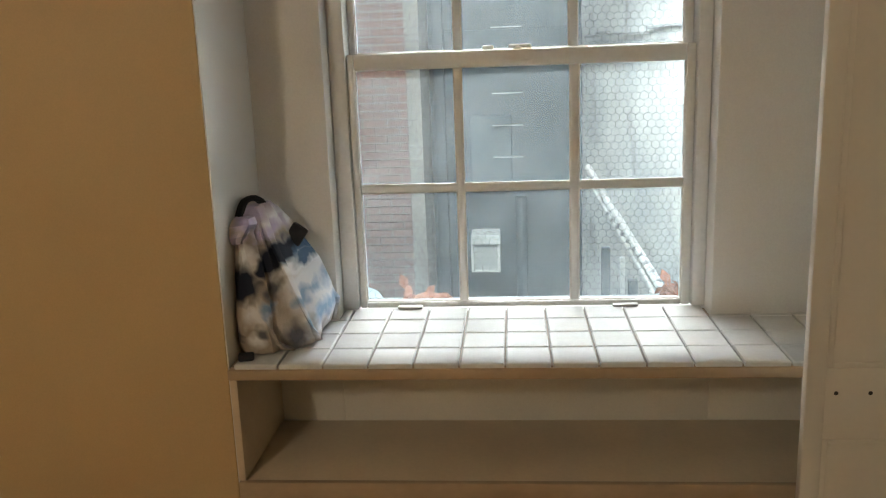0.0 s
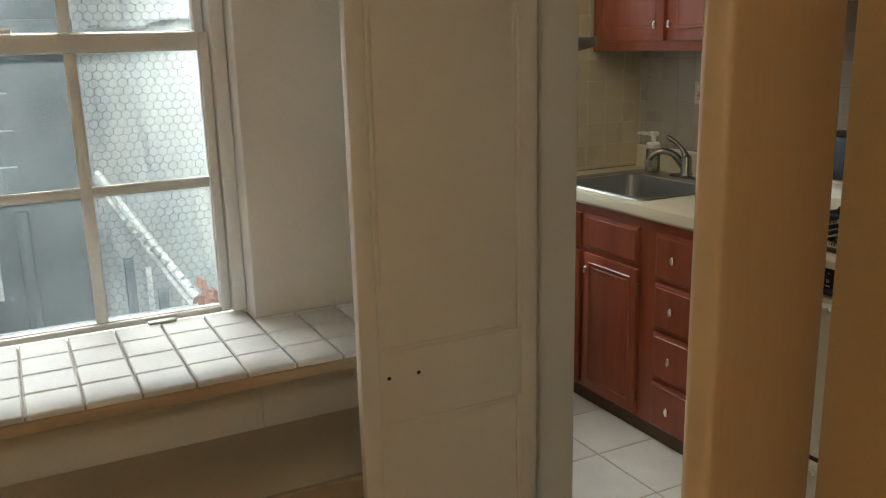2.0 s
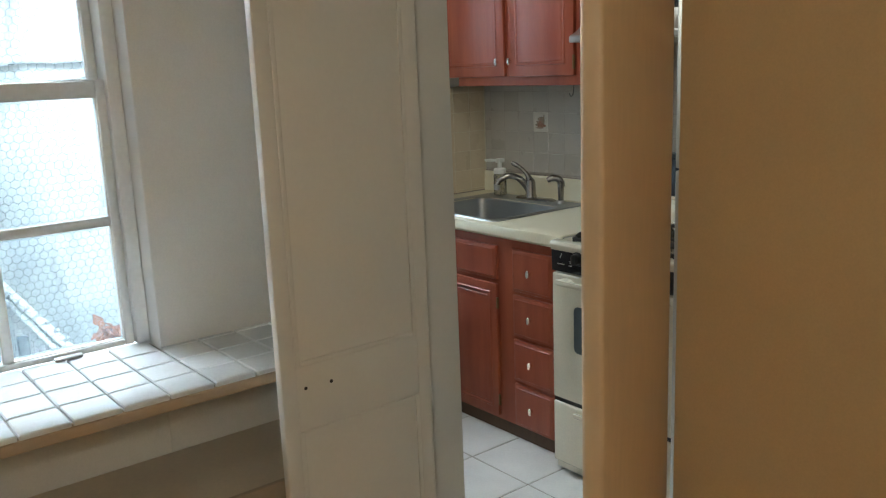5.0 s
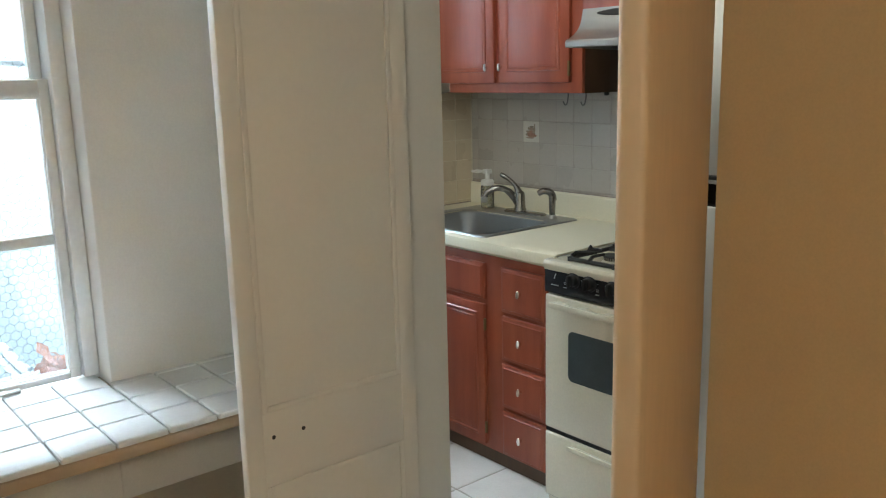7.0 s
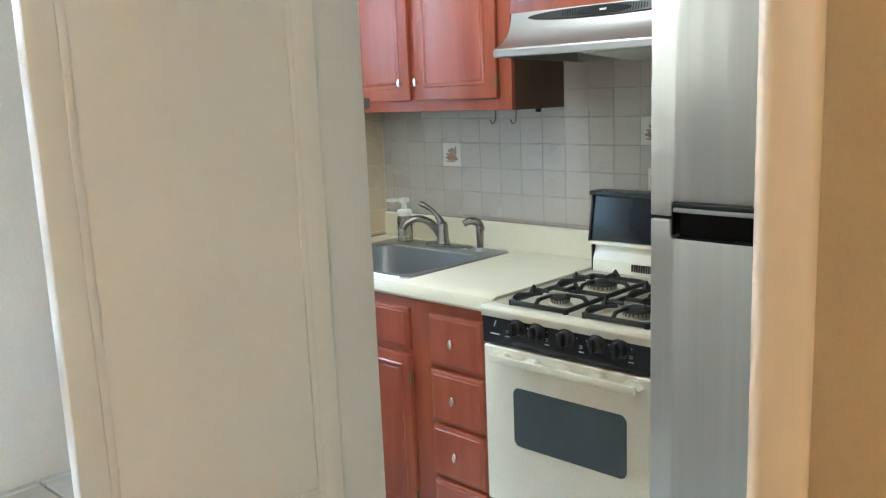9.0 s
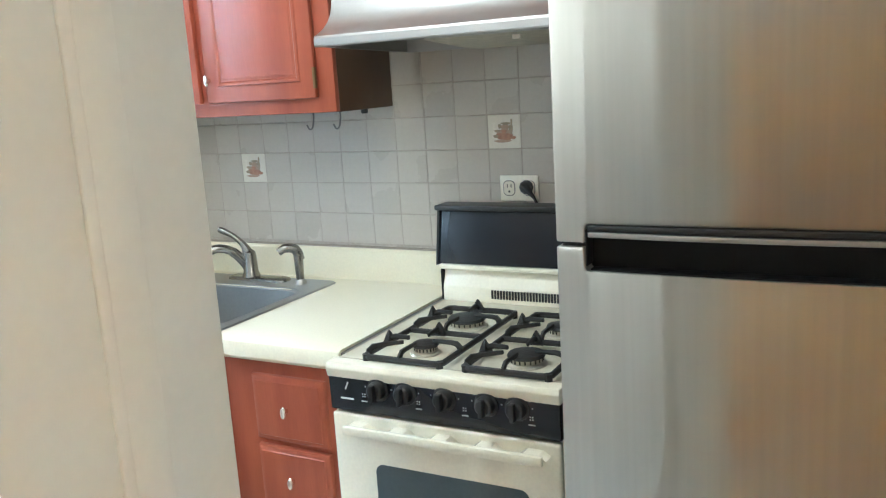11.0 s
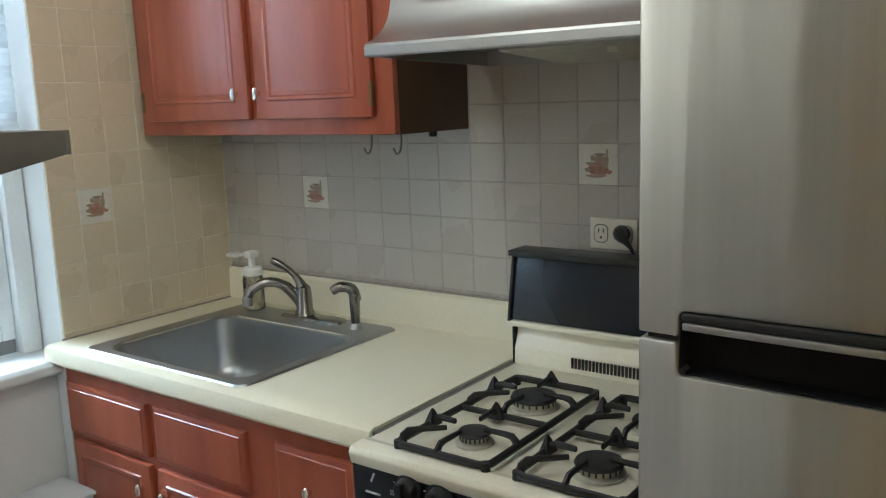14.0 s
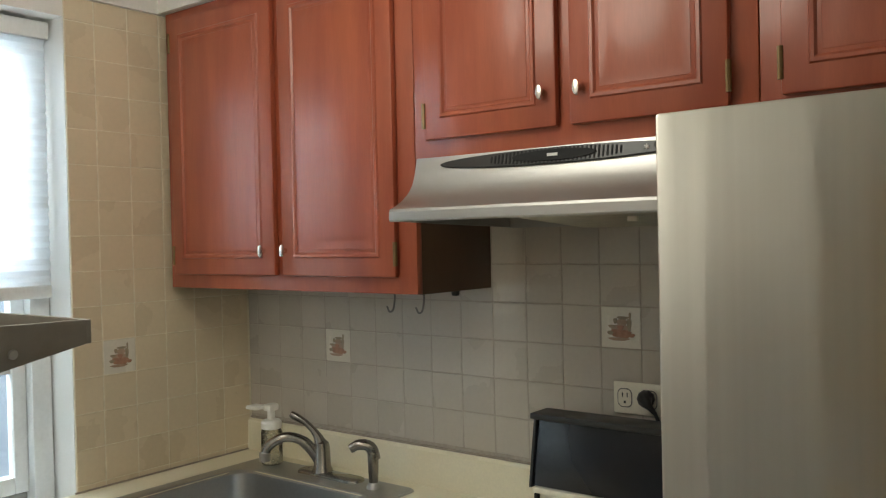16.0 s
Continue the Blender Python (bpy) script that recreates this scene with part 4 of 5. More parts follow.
for ky in (2.30, 2.15, 2.03, 1.868):
    for i, (dy, dz) in enumerate(((0, 0), (0.006, 0), (0, 0.006), (0.006, 0.006))):
        part("burner_mark", box(SF - 0.0045, SF - 0.0025, ky + dy, ky + dy + 0.0028, 0.838 + dz, 0.8408 + dz), M_MARK, pan)
    part("print_bar", box(SF - 0.0045, SF - 0.0025, ky - 0.004, ky + 0.012, 0.826, 0.8285), M_MARK, pan)
part("badge", box(SF - 0.0045, SF - 0.0025, 2.335, 2.372, 0.827, 0.8305), M_MARK, pan, "small pale maker badge")
part("badge", turned(box(-0.002, 0.0, -0.0018, 0.0018, -0.010, 0.010), Matrix.Translation((SF - 0.003, 2.352, 0.862)) @ Matrix.Rotation(radians(25), 4, "X")), M_MARK, pan)
dr = part("oven_door", box(SF - 0.005, SF + 0.02, S0 + 0.004, S1 - 0.004, 0.268, 0.79, 0.008, 3), M_ENAMEL, stove)
wnd = prism(rounded(2.085, 0.575, 0.20, 0.095, 0.022, 5), "x", SF - 0.0065, SF - 0.003)
part("oven_window", wnd, M_OVENGLASS, dr, "dark rounded oven window")
hb = box(SF - 0.05, SF - 0.034, S0 + 0.03, S1 - 0.06, 0.752, 0.776, 0.006, 2)
for i in range(5):
    yy = S0 + 0.06 + i * (S1 - S0 - 0.15) / 4
    merge(hb, prism([(yy - 0.035, 0.762), (yy - 0.018, 0.762 + 0.012), (yy + 0.018, 0.762 + 0.012), (yy + 0.035, 0.762)], "x", SF - 0.036, SF - 0.004))
part("handle", hb, M_ENAMEL, dr, "cream scalloped oven handle")
dw = part("broiler_drawer", box(SF - 0.005, SF + 0.02, S0 + 0.004, S1 - 0.004, FLOOR + 0.05, 0.252, 0.008, 3), M_ENAMEL, stove)
part("drawer_lip", prism([(SF - 0.004, 0.205), (SF - 0.024, 0.215), (SF - 0.026, 0.232), (SF - 0.004, 0.228)], "y", S0 + 0.05, S1 - 0.13, 0.002), M_ENAMEL, dw)
part("door_gap", box(SF + 0.002, SF + 0.021, S0 + 0.006, S1 - 0.006, 0.252, 0.268), M_DARK, stove)
for ly in (S0 + 0.05, S1 - 0.05):
    part("foot", lathe([(0.02, FLOOR), (0.02, FLOOR + 0.015), (0.012, FLOOR + 0.05)], SF + 0.06, ly, 12), M_DARK, stove)
part("guard_side", box(SB - 0.090, SB, S1 + 0.003, S1 + 0.011, ST - 0.03, 1.005, 0.002), M_STRIP, stove, "black metal side of the back guard")
guard = part("back_guard", prism([(SB - 0.098, ST - 0.02), (SB - 0.094, 0.955), (SB - 0.080, 0.985), (SB - 0.076, 1.02), (SB, 1.02), (SB, ST - 0.02)], "y", S0, S1 + 0.002, 0.003), M_ENAMEL, stove)
part("guard_lip", box(SB - 0.094, SB - 0.070, S0, S1 + 0.012, 1.006, 1.021, 0.004), M_ENAMEL, guard)
bp = part("back_panel", prism([(SB - 0.085, 1.022), (SB - 0.055, 1.180), (SB - 0.05, 1.194), (SB, 1.194), (SB, 1.022)], "y", S0, S1 + 0.018, 0.004), M_BLACK, stove, "slanting black back panel with a clock")
part("panel_cap", box(SB - 0.078, SB + 0.004, S0 - 0.002, S1 + 0.026, 1.184, 1.199, 0.003), M_DARK, bp)
part("end_cap", prism([(SB - 0.09, 1.018), (SB - 0.06, 1.184), (SB, 1.184), (SB, 1.018)], "y", S1 + 0.018, S1 + 0.025), M_DARK, bp)
part("clock_window", turned(box(-0.0015, 0.0015, -0.045, 0.045, -0.014, 0.014, 0.001), Matrix.Translation((SB - 0.0655, 1.93, 1.135)) @ Matrix.Rotation(radians(10.4), 4, "Y")), M_SCREEN, bp, "grey clock display")
for z in (1.125, 1.148):
    part("button", turned(lathe([(0.006, 0), (0.005, 0.003)], 0, 0, 10), Matrix.Translation((SB - 0.0665 + (z - 1.135) * 0.18, 2.005, z)) @ Matrix.Rotation(radians(-80), 4, "Y")), M_DARK, bp)
for i in range(44):
    part("vent_slot", box(SB - 0.099, SB - 0.093, 2.240 - i * 0.0094, 2.2455 - i * 0.0094, 0.924, 0.950), M_DARK, guard)


def grate(y0, y1, x0, x1):
    """A two-burner cast iron grate: a rounded frame, horned fingers on two sides of each burner and arched ones on the others."""
    zb, zf = ST + 0.012, ST + 0.030
    xm, ym = (x0 + x1) / 2, (y0 + y1) / 2
    ring = rounded((x0 + x1) / 2, ym, (x1 - x0) / 2 - 0.007, (y1 - y0) / 2 - 0.007, 0.02, 4)
    g = tube([(x, y, zb) for x, y in ring + ring[:2]], 0.0066, 8, 1.25)
    merge(g, tube([(xm, y0 + 0.008, zb), (xm, y1 - 0.008, zb)], 0.006, 8, 1.25))

    def horn(p, q):
        d = Vector((q[0] - p[0], q[1] - p[1], 0)).normalized()
        side = Vector((-d.y, d.x, 0))
        a = Vector((p[0], p[1], zb))
        merge(g, loft([[tuple(a + side * u * w + d * v * w * 0.55 + Vector((0, 0, h))) for u, v in ((-1, -1), (1, -1), (1, 1), (-1, 1))] for h, w in ((-0.004, 0.019), (0.010, 0.0125), (0.024, 0.006), (0.031, 0.002))]))
        merge(g, tube([tuple(a + Vector((0, 0, 0.008))), tuple(a + d * 0.02 + Vector((0, 0, 0.017))), (q[0], q[1], zf)], [0.0054, 0.005, 0.004], 6, 1.5))

    def arch(p, q):
        d = Vector((q[0] - p[0], q[1] - p[1], 0))
        a = Vector((p[0], p[1], zb))
        merge(g, tube([tuple(a + d * t + Vector((0, 0, h))) for t, h in ((0, -0.004), (0.02, 0.008), (0.14, 0.017), (0.34, 0.0185), (1.0, 0.018))], [0.0066, 0.0062, 0.0056, 0.0046, 0.0038], 6, 1.4))
    for xa, xb in ((x0, xm), (xm, x1)):
        xc = (xa + xb) / 2
        horn((xb - 0.007, ym + 0.012), (xc + 0.040, ym + 0.006))
        horn((xc + 0.012, y1 - 0.008), (xc + 0.006, ym + 0.042))
        arch((xa + 0.030, y1 - 0.008), (xc - 0.030, ym + 0.038))
        arch((xc - 0.002, y0 + 0.008), (xc, ym - 0.030))
        arch((xa + 0.008, ym + 0.004), (xc - 0.034, ym + 0.002))
    for xx in (x0 + 0.012, x1 - 0.012):
        for yy in (y0 + 0.012, y1 - 0.012):
            merge(g, tube([(xx, yy, ST - 0.003), (xx, yy, zb + 0.006)], [0.009, 0.0095], 8))
    return g


for y0, y1, caps in ((2.100, 2.325, (0.031, 0.049)), (1.832, 2.057, (0.042, 0.034))):
    part("grate", grate(y0, y1, 2.205, 2.672), M_IRON, stove, "black cast iron grate")
    for bx_, cap in zip((2.322, 2.555), caps):
        yc = (y0 + y1) / 2 - 0.006
        bn = part("burner", lathe([(cap + 0.008, ST - 0.003), (cap + 0.006, ST + 0.001), (cap - 0.003, ST + 0.003), (cap - 0.002, ST + 0.016), (cap - 0.008, ST + 0.018)], bx_, yc, 28), M_FILTER, stove, "dull dark metal burner ring")
        part("burner_cap", lathe([(cap, ST + 0.015), (cap + 0.003, ST + 0.018), (cap, ST + 0.024), (cap * 0.5, ST + 0.026), (0.006, ST + 0.0262)], bx_, yc, 28), M_IRON, bn)
        for k in range(20):
            a = 2 * math.pi * k / 20
            part("flame_port", turned(box(cap - 0.006, cap - 0.0015, -0.0018, 0.0018, ST + 0.006, ST + 0.014), Matrix.Translation((bx_, yc, 0)) @ Matrix.Rotation(a, 4, "Z")), M_DARK, bn)

# ---- wall cabinets ----


def wall_cabinet(y0, y1, z0, z1, doors, label, knobs, left_side=False):
    c = thing("wall_cabinet", (2.8, (y0 + y1) / 2, z0), label, "kitchen cabinet", "wall cabinets over the counter")
    x = 2.64
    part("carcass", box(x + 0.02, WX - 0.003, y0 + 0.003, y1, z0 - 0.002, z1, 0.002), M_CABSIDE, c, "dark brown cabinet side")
    part("face_frame", box(x, x + 0.0205, y0, y1, z0, z1, 0.002), M_CHERRY, c)
    for (a, b_), kn in zip(doors, knobs):
        d = raised_front(a, b_, z0 + 0.042, z1 - 0.03, x - 0.0205, kn, c, "door", 0.062)
        hy = b_ if kn and abs(kn[0] - a) < abs(kn[0] - b_) else a
        for hz in (z0 + 0.10, z1 - 0.10):
            part("hinge", tube([(x - 0.019, hy, hz - 0.03), (x - 0.019, hy, hz + 0.03)], 0.006, 8), M_BRASS, d, "aged brass hinge")
    return c


c1 = wall_cabinet(2.632, 3.64, 1.50, 2.36, ((2.686, 3.100), (3.130, 3.598)), "cherry-stained wall cabinet with two raised-panel doors above the sink", ((3.080, 1.612, 1), (3.170, 1.612, 1)))
wall_cabinet(1.802, 2.630, 1.829, 2.36, ((1.852, 2.19), (2.222, 2.585)), "low cherry-stained wall cabinet above the range hood", ((2.163, 1.945, 1), (2.252, 1.945, 1)))
wall_cabinet(0.99, 1.80, 1.84, 2.36, ((1.40, 1.758), (1.02, 1.37)), "cherry-stained wall cabinet above the refrigerator", ((1.43, 1.93, 1), (1.34, 1.93, 1)))
for hy in (2.76, 2.662):
    hk = solid("cup_hook", tube(arc([(2.70, hy, 1.499), (2.70, hy, 1.481), (2.70, hy + 0.006, 1.455), (2.70, hy + 0.018, 1.448), (2.70, hy + 0.027, 1.462)], 4), 0.0026, 8), M_DGREY, "small screw-in metal cup hook under the cabinet", "hook", "hooks under the cabinet", at=(2.70, hy, 1.5))
solid("cabinet_light_button", lathe([(0.009, 1.484), (0.011, 1.488), (0.011, 1.499)], 2.83, 2.66, 12), M_DARK, "small dark bumper under the cabinet", "bumper", at=(2.83, 2.66, 1.484))

# ---- range hood ----
hood = thing("range_hood", (2.7, 2.19, 1.678), "stainless steel range hood with a black oval control strip", "range hood")
H0, H1 = 1.806, 2.560
RZ = 1.702
hp = [(2.4615, 1.676), (2.4585, 1.680), (2.4585, 1.698), (2.462, 1.704), (2.480, 1.711), (2.505, 1.724), (2.528, 1.742), (2.543, 1.762), (2.551, 1.784), (2.5605, 1.822), (WX - 0.003, 1.827), (WX - 0.003, 1.66), (2.935, 1.66), (2.93, RZ), (2.474, RZ), (2.4715, 1.676)]
part("shell", prism(hp, "y", H0, H1, 0.0), M_STEEL, hood)
for ya in (H0 + 0.0005, H1 - 0.0105):
    part("end_plate", prism([(2.474, 1.677), (2.474, RZ - 0.001), (2.93, RZ - 0.001), (2.93, 1.662)], "y", ya, ya + 0.01), M_STEEL, hood)
# Near-black sheet puts the shade inside the hollow hood into colour.
part("underside", box(2.476, 2.928, H0 + 0.012, H1 - 0.012, RZ - 0.005, RZ - 0.001), M_CAP, hood, "recessed underside blackened for its shade")
part("filter_tray", prism([(2.50, RZ - 0.006), (2.515, 1.684), (2.62, 1.679), (2.62, RZ - 0.006)], "y", H0 + 0.16, H1 - 0.30, 0.002), M_STEEL, hood, "pale metal tray in front of the filter")
part("filter", prism([(2.622, 1.678), (2.622, 1.686), (2.922, 1.662), (2.922, 1.654)], "y", H0 + 0.05, H1 - 0.24, 0.002), M_FILTER, hood, "greasy metal mesh filter")
part("filter_clip", box(2.66, 2.672, 2.06, 2.082, 1.664, 1.678, 0.002), M_PLATE, hood)
part("switch_box", box(2.478, 2.56, H0 + 0.013, H0 + 0.15, 1.678, RZ - 0.006, 0.003), M_DARK, hood, "black switch housing")
part("lamp_lens", box(2.54, 2.66, H1 - 0.17, H1 - 0.06, 1.690, RZ - 0.006, 0.003), M_PLATE, hood)
slope = math.atan2(0.0095, 0.038)
ov = prism([(0.295 * math.cos(a), 0.0175 * math.sin(a)) for a in (2 * math.pi * k / 40 for k in range(40))], "x", -0.006, 0.004, 0.0015, 1)
face = Matrix.Translation((2.5549, 2.19, 1.8015)) @ Matrix.Rotation(slope, 4, "Y")
strip = part("control_strip", turned(ov, face), M_CAP, hood, "black oval control strip")
part("centre_oval", turned(prism([(0.10 * math.cos(a), 0.0125 * math.sin(a)) for a in (2 * math.pi * k / 30 for k in range(30))], "x", -0.009, 0.0, 0.001, 1), face), M_STRIP, strip)
part("badge", turned(box(-0.0105, -0.0085, -0.012, 0.012, -0.003, 0.003), face), M_MARK, strip)
for i in range(-16, 17):
    yy = i * 0.0095
    hh = 0.016 * math.sqrt(max(0.0, 1 - (yy / 0.17) ** 2))
    if hh > 0.003:
        part("louvre", turned(box(-0.0075, -0.0055, yy - 0.0018, yy + 0.0018, -hh, hh), face), M_STRIP, strip)
part("fan_mark", turned(merge(*[turned(box(-0.0085, -0.006, -0.0008, 0.0008, -0.0055, 0.0055), Matrix.Rotation(radians(a), 4, "X")) for a in (0, 60, 120)]), face @ Matrix.Translation((0, -0.205, 0))), M_MARK, strip)
part("hood_knob", turned(lathe([(0.012, 0), (0.011, 0.012), (0.007, 0.014)], 0, 0, 16), face @ Matrix.Translation((-0.004, -0.235, 0)) @ Matrix.Rotation(radians(-90), 4, "Y")), M_DARK, strip)

# ---- refrigerator ----
F0, F1, FF = 1.03, 1.777, 2.115
fr = thing("refrigerator", (2.5, 1.4, FLOOR), "stainless steel top-freezer refrigerator with a black handle recess", "refrigerator")
part("cabinet_body", box(FF + 0.075, 2.93, F0 + 0.004, F1 - 0.004, FLOOR + 0.02, 1.785, 0.006), M_DGREY, fr, "dark grey cabinet sides")
part("plinth", box(FF + 0.06, FF + 0.10, F0 + 0.02, F1 - 0.02, FLOOR, FLOOR + 0.05), M_DARK, fr)


def bowed(y0, y1, z0, z1, back, shift=0.0, bev=0.004):
    n = 14
    pts = []
    for i in range(n + 1):
        y = y0 + (y1 - y0) * i / n
        pts.append((FF + shift - 0.018 * (1 - ((y - (F0 + F1) / 2) / ((F1 - F0) / 2)) ** 2), y))
    pts += [(back, y1), (back, y0)]
    return prism(pts, "z", z0, z1, bev, 2)


HY, HZ0, HZ1 = 1.717, 1.194, 1.286


def steel_door(zs, keep):
    """A bowed steel door in one sheet; cells for which keep(y, z) fails are left open for the handle recess."""
    b = new_bm()
    ys = [F0 + (HY - F0) * i / 60 for i in range(61)] + [HY + (F1 - HY) * i / 12 for i in range(1, 13)]
    grid = {}

    def vert(i, k):
        if (i, k) not in grid:
            grid[i, k] = b.verts.new((FF - 0.008 * (1 - ((ys[i] - (F0 + F1) / 2) / ((F1 - F0) / 2)) ** 2) + 0.00035 * math.sin(ys[i] * 46 + zs[k] * 0.8) + 0.00022 * math.sin(ys[i] * 103 + 1.0 - zs[k]), ys[i], zs[k]))
        return grid[i, k]
    for i in range(len(ys) - 1):
        for k in range(len(zs) - 1):
            if keep((ys[i] + ys[i + 1]) / 2, (zs[k] + zs[k + 1]) / 2):
                b.faces.new((vert(i, k), vert(i, k + 1), vert(i + 1, k + 1), vert(i + 1, k)))
    r = bmesh.ops.extrude_face_region(b, geom=b.faces[:])
    for v in r["geom"]:
        if isinstance(v, bmesh.types.BMVert):
            v.co.x = FF + 0.07
    bmesh.ops.recalc_face_normals(b, faces=b.faces[:])
    turn = [e for e in b.edges if abs(e.verts[0].co.x - e.verts[1].co.x) > 0.03 and all(abs(v.co.y - HY) < 1e-4 and 1.19 < v.co.z < 1.29 for v in e.verts)]
    bmesh.ops.bevel(b, geom=turn, offset=0.009, segments=4, affect="EDGES", profile=0.5)
    sharp = [e for e in b.edges if len(e.link_faces) == 2 and e.calc_face_angle(0) > 0.9]
    bmesh.ops.bevel(b, geom=sharp, offset=0.004, segments=2, affect="EDGES", profile=0.5)
    return b


fd = part("freezer_door", steel_door((1.250, HZ1, 1.80), lambda y, z: z > HZ1 or y > HY), M_FRIDGE, fr)
md = part("fridge_door", steel_door((FLOOR + 0.06, HZ0, 1.241), lambda y, z: z < HZ0 or y > HY), M_FRIDGE, fr)
part("recess", box(FF + 0.035, FF + 0.06, F0, HY, HZ0, HZ1), M_STRIP, fr, "deep black handle recess")
part("recess_end", box(FF - 0.003, FF + 0.06, HY - 0.003, HY - 0.0005, HZ0 + 0.010, HZ1 - 0.010, 0.001), M_DARK, fr)
part("gap_seal", box(FF + 0.012, FF + 0.066, HY, F1 - 0.01, 1.241, 1.250), M_DARK, fr)
part("handle_cap", bowed(F0, HY - 0.006, 1.2735, HZ1 - 0.001, FF + 0.036, -0.004, 0.003), M_CAP, fd, "dark grey plastic handle cap")
part("handle_bar", bowed(F0 + 0.01, HY - 0.008, 1.2625, 1.2728, FF + 0.034, -0.006, 0.002), M_STEEL, fd, "bright metal handle strip")
part("lower_lip", bowed(F0, HY - 0.006, HZ0 - 0.0005, HZ0 + 0.003, FF + 0.036, 0.014, 0.0), M_STRIP, md)
part("hinge_cover", box(FF + 0.01, FF + 0.09, F0 + 0.02, F0 + 0.10, 1.80, 1.822, 0.006), M_DGREY, fr)

# ---- outlet and picture tiles ----
outl = thing("wall_outlet", (WX - 0.006, 2.207, 1.231), "ivory double wall outlet with a black plug in it", "outlet")
part("plate", box(WX - 0.013, WX - 0.007, 2.142, 2.268, 1.196, 1.274, 0.003), M_PLATE, outl)
for yc in (2.237, 2.172):
    part("socket_rim", prism(rounded(yc, 1.235, 0.0195, 0.0235, 0.014, 5), "x", WX - 0.0142, WX - 0.0125), M_DGREY, outl)
    part("socket", prism(rounded(yc, 1.235, 0.017, 0.021, 0.012, 5), "x", WX - 0.0155, WX - 0.0125), M_PLATE, outl)
    part("slot", merge(box(WX - 0.0165, WX - 0.015, yc + 0.004, yc + 0.0065, 1.237, 1.248), box(WX - 0.0165, WX - 0.015, yc - 0.0085, yc - 0.006, 1.237, 1.248), box(WX - 0.0165, WX - 0.015, yc - 0.003, yc + 0.002, 1.222, 1.228)), M_DARK, outl)
plug = thing("power_cord", (WX - 0.03, 2.172, 1.206), "black plug and cord of the stove", "power cord")
part("plug_body", tube(arc([(WX - 0.017, 2.177, 1.238), (WX - 0.04, 2.172, 1.241), (WX - 0.055, 2.157, 1.231), (WX - 0.05, 2.142, 1.211)], 4), [0.018, 0.021, 0.022, 0.02, 0.018, 0.016, 0.014, 0.012, 0.010, 0.008, 0.007, 0.006, 0.005], 10), M_DARK, plug)
part("cord", tube(arc([(WX - 0.05, 2.142, 1.211), (WX - 0.045, 2.127, 1.17), (WX - 0.03, 2.122, 1.12), (WX - 0.022, 2.122, 1.02)], 5), 0.0045, 8), M_DARK, plug)

# ---- outside the alcove window ----
G = -1.2
structure("ground", box(-60, 60, 2.52, 90, G - 0.2, G), M_STONE, "grey concrete courtyard ground", "ground")
bw = structure("wall_brick", box(-4.2, -0.627, 5.6, 5.9, G, 6.0), M_MORTAR, "weathered brick wall across the courtyard")
structure("wall_brick_return", box(-0.627, -0.537, 5.58, 6.2, G, 6.0), M_MORTAR, "grey corner post of the brick wall")
structure("wall_courtyard", box(-0.537, 1.5, 6.2, 6.5, G, 6.5), M_STEELBLUE, "blue-grey painted courtyard wall")
structure("wall_stucco", prism([(0.53, 5.6), (1.22, 3.3), (1.75, 3.3), (1.1, 6.2), (0.53, 6.2)], "z", G, 2.02), M_STUCCO, "peeling white stucco wall")
cop = new_bm()
for i in range(14):
    a, b_ = Vector((0.50, 5.6, 0)).lerp(Vector((1.19, 3.3, 0)), i / 14), Vector((0.50, 5.6, 0)).lerp(Vector((1.19, 3.3, 0)), (i + 1) / 14)
    h = 0.012 * math.sin(i * 1.3) + 0.012 * noise.noise(Vector((i * 0.7, 0, 0)))
    merge(cop, prism([(a.x, a.y), (b_.x, b_.y), (b_.x + 0.2, b_.y + 0.05), (a.x + 0.2, a.y + 0.05)], "z", 1.66 + h + 0.004 * i, 1.672 + h + 0.004 * i))
structure("stucco_ledge", cop, M_STONE, "uneven grey ledge along the stucco wall", "trim")
structure("wall_pink", prism([(0.68, 5.6), (1.36, 3.3), (1.8, 3.3), (1.2, 6.2)], "z", 2.0, 5.0), M_PINK, "pale pink rendered wall above the stucco")
gd = thing("door_3", (0.0, 6.19, G), "blue-grey panelled courtyard door with pale slats", "door", kind="structure")
part("door_leaf", box(-0.42, 0.62, 6.13, 6.19, G, 1.75, 0.01), M_STEELBLUE, gd)
part("door_panel", box(-0.257, 0.038, 6.11, 6.13, 0.62, 1.165, 0.01), M_BLUE2, gd, "pale grey louvre panel")
for i in range(5):
    part("slat", box(-0.095, 0.118, 6.08, 6.115, 0.868 + i * 0.223, 0.8725 + i * 0.223), M_STUCCO, gd)
structure("pipe", tube([(0.098, 6.02, G), (0.098, 6.02, 0.60)], 0.04, 12), M_STEELBLUE, "blue-grey drain pipe", "pipe")
structure("door_post", box(-0.50, -0.424, 6.08, 6.128, G, 3.2, 0.008), M_STEELBLUE, "dark blue-grey post beside the courtyard door", "post")
mb = structure("meter_box", box(-0.25, -0.053, 5.72, 5.95, 0.135, 0.39, 0.01), M_STONE, "grey meter box with a pale rim", "box")
for a_, b_, c_, d_ in ((-0.25, -0.053, 0.33, 0.39), (-0.25, -0.233, 0.135, 0.328), (-0.072, -0.053, 0.135, 0.328), (-0.231, -0.074, 0.135, 0.150)):
    part("rim", box(a_, b_, 5.70, 5.718, c_, d_, 0.003), M_STUCCO, mb)
rail = thing("stair_rail", (0.7, 4.8, G), "white painted outdoor stair rail on dark posts", "stair rail")
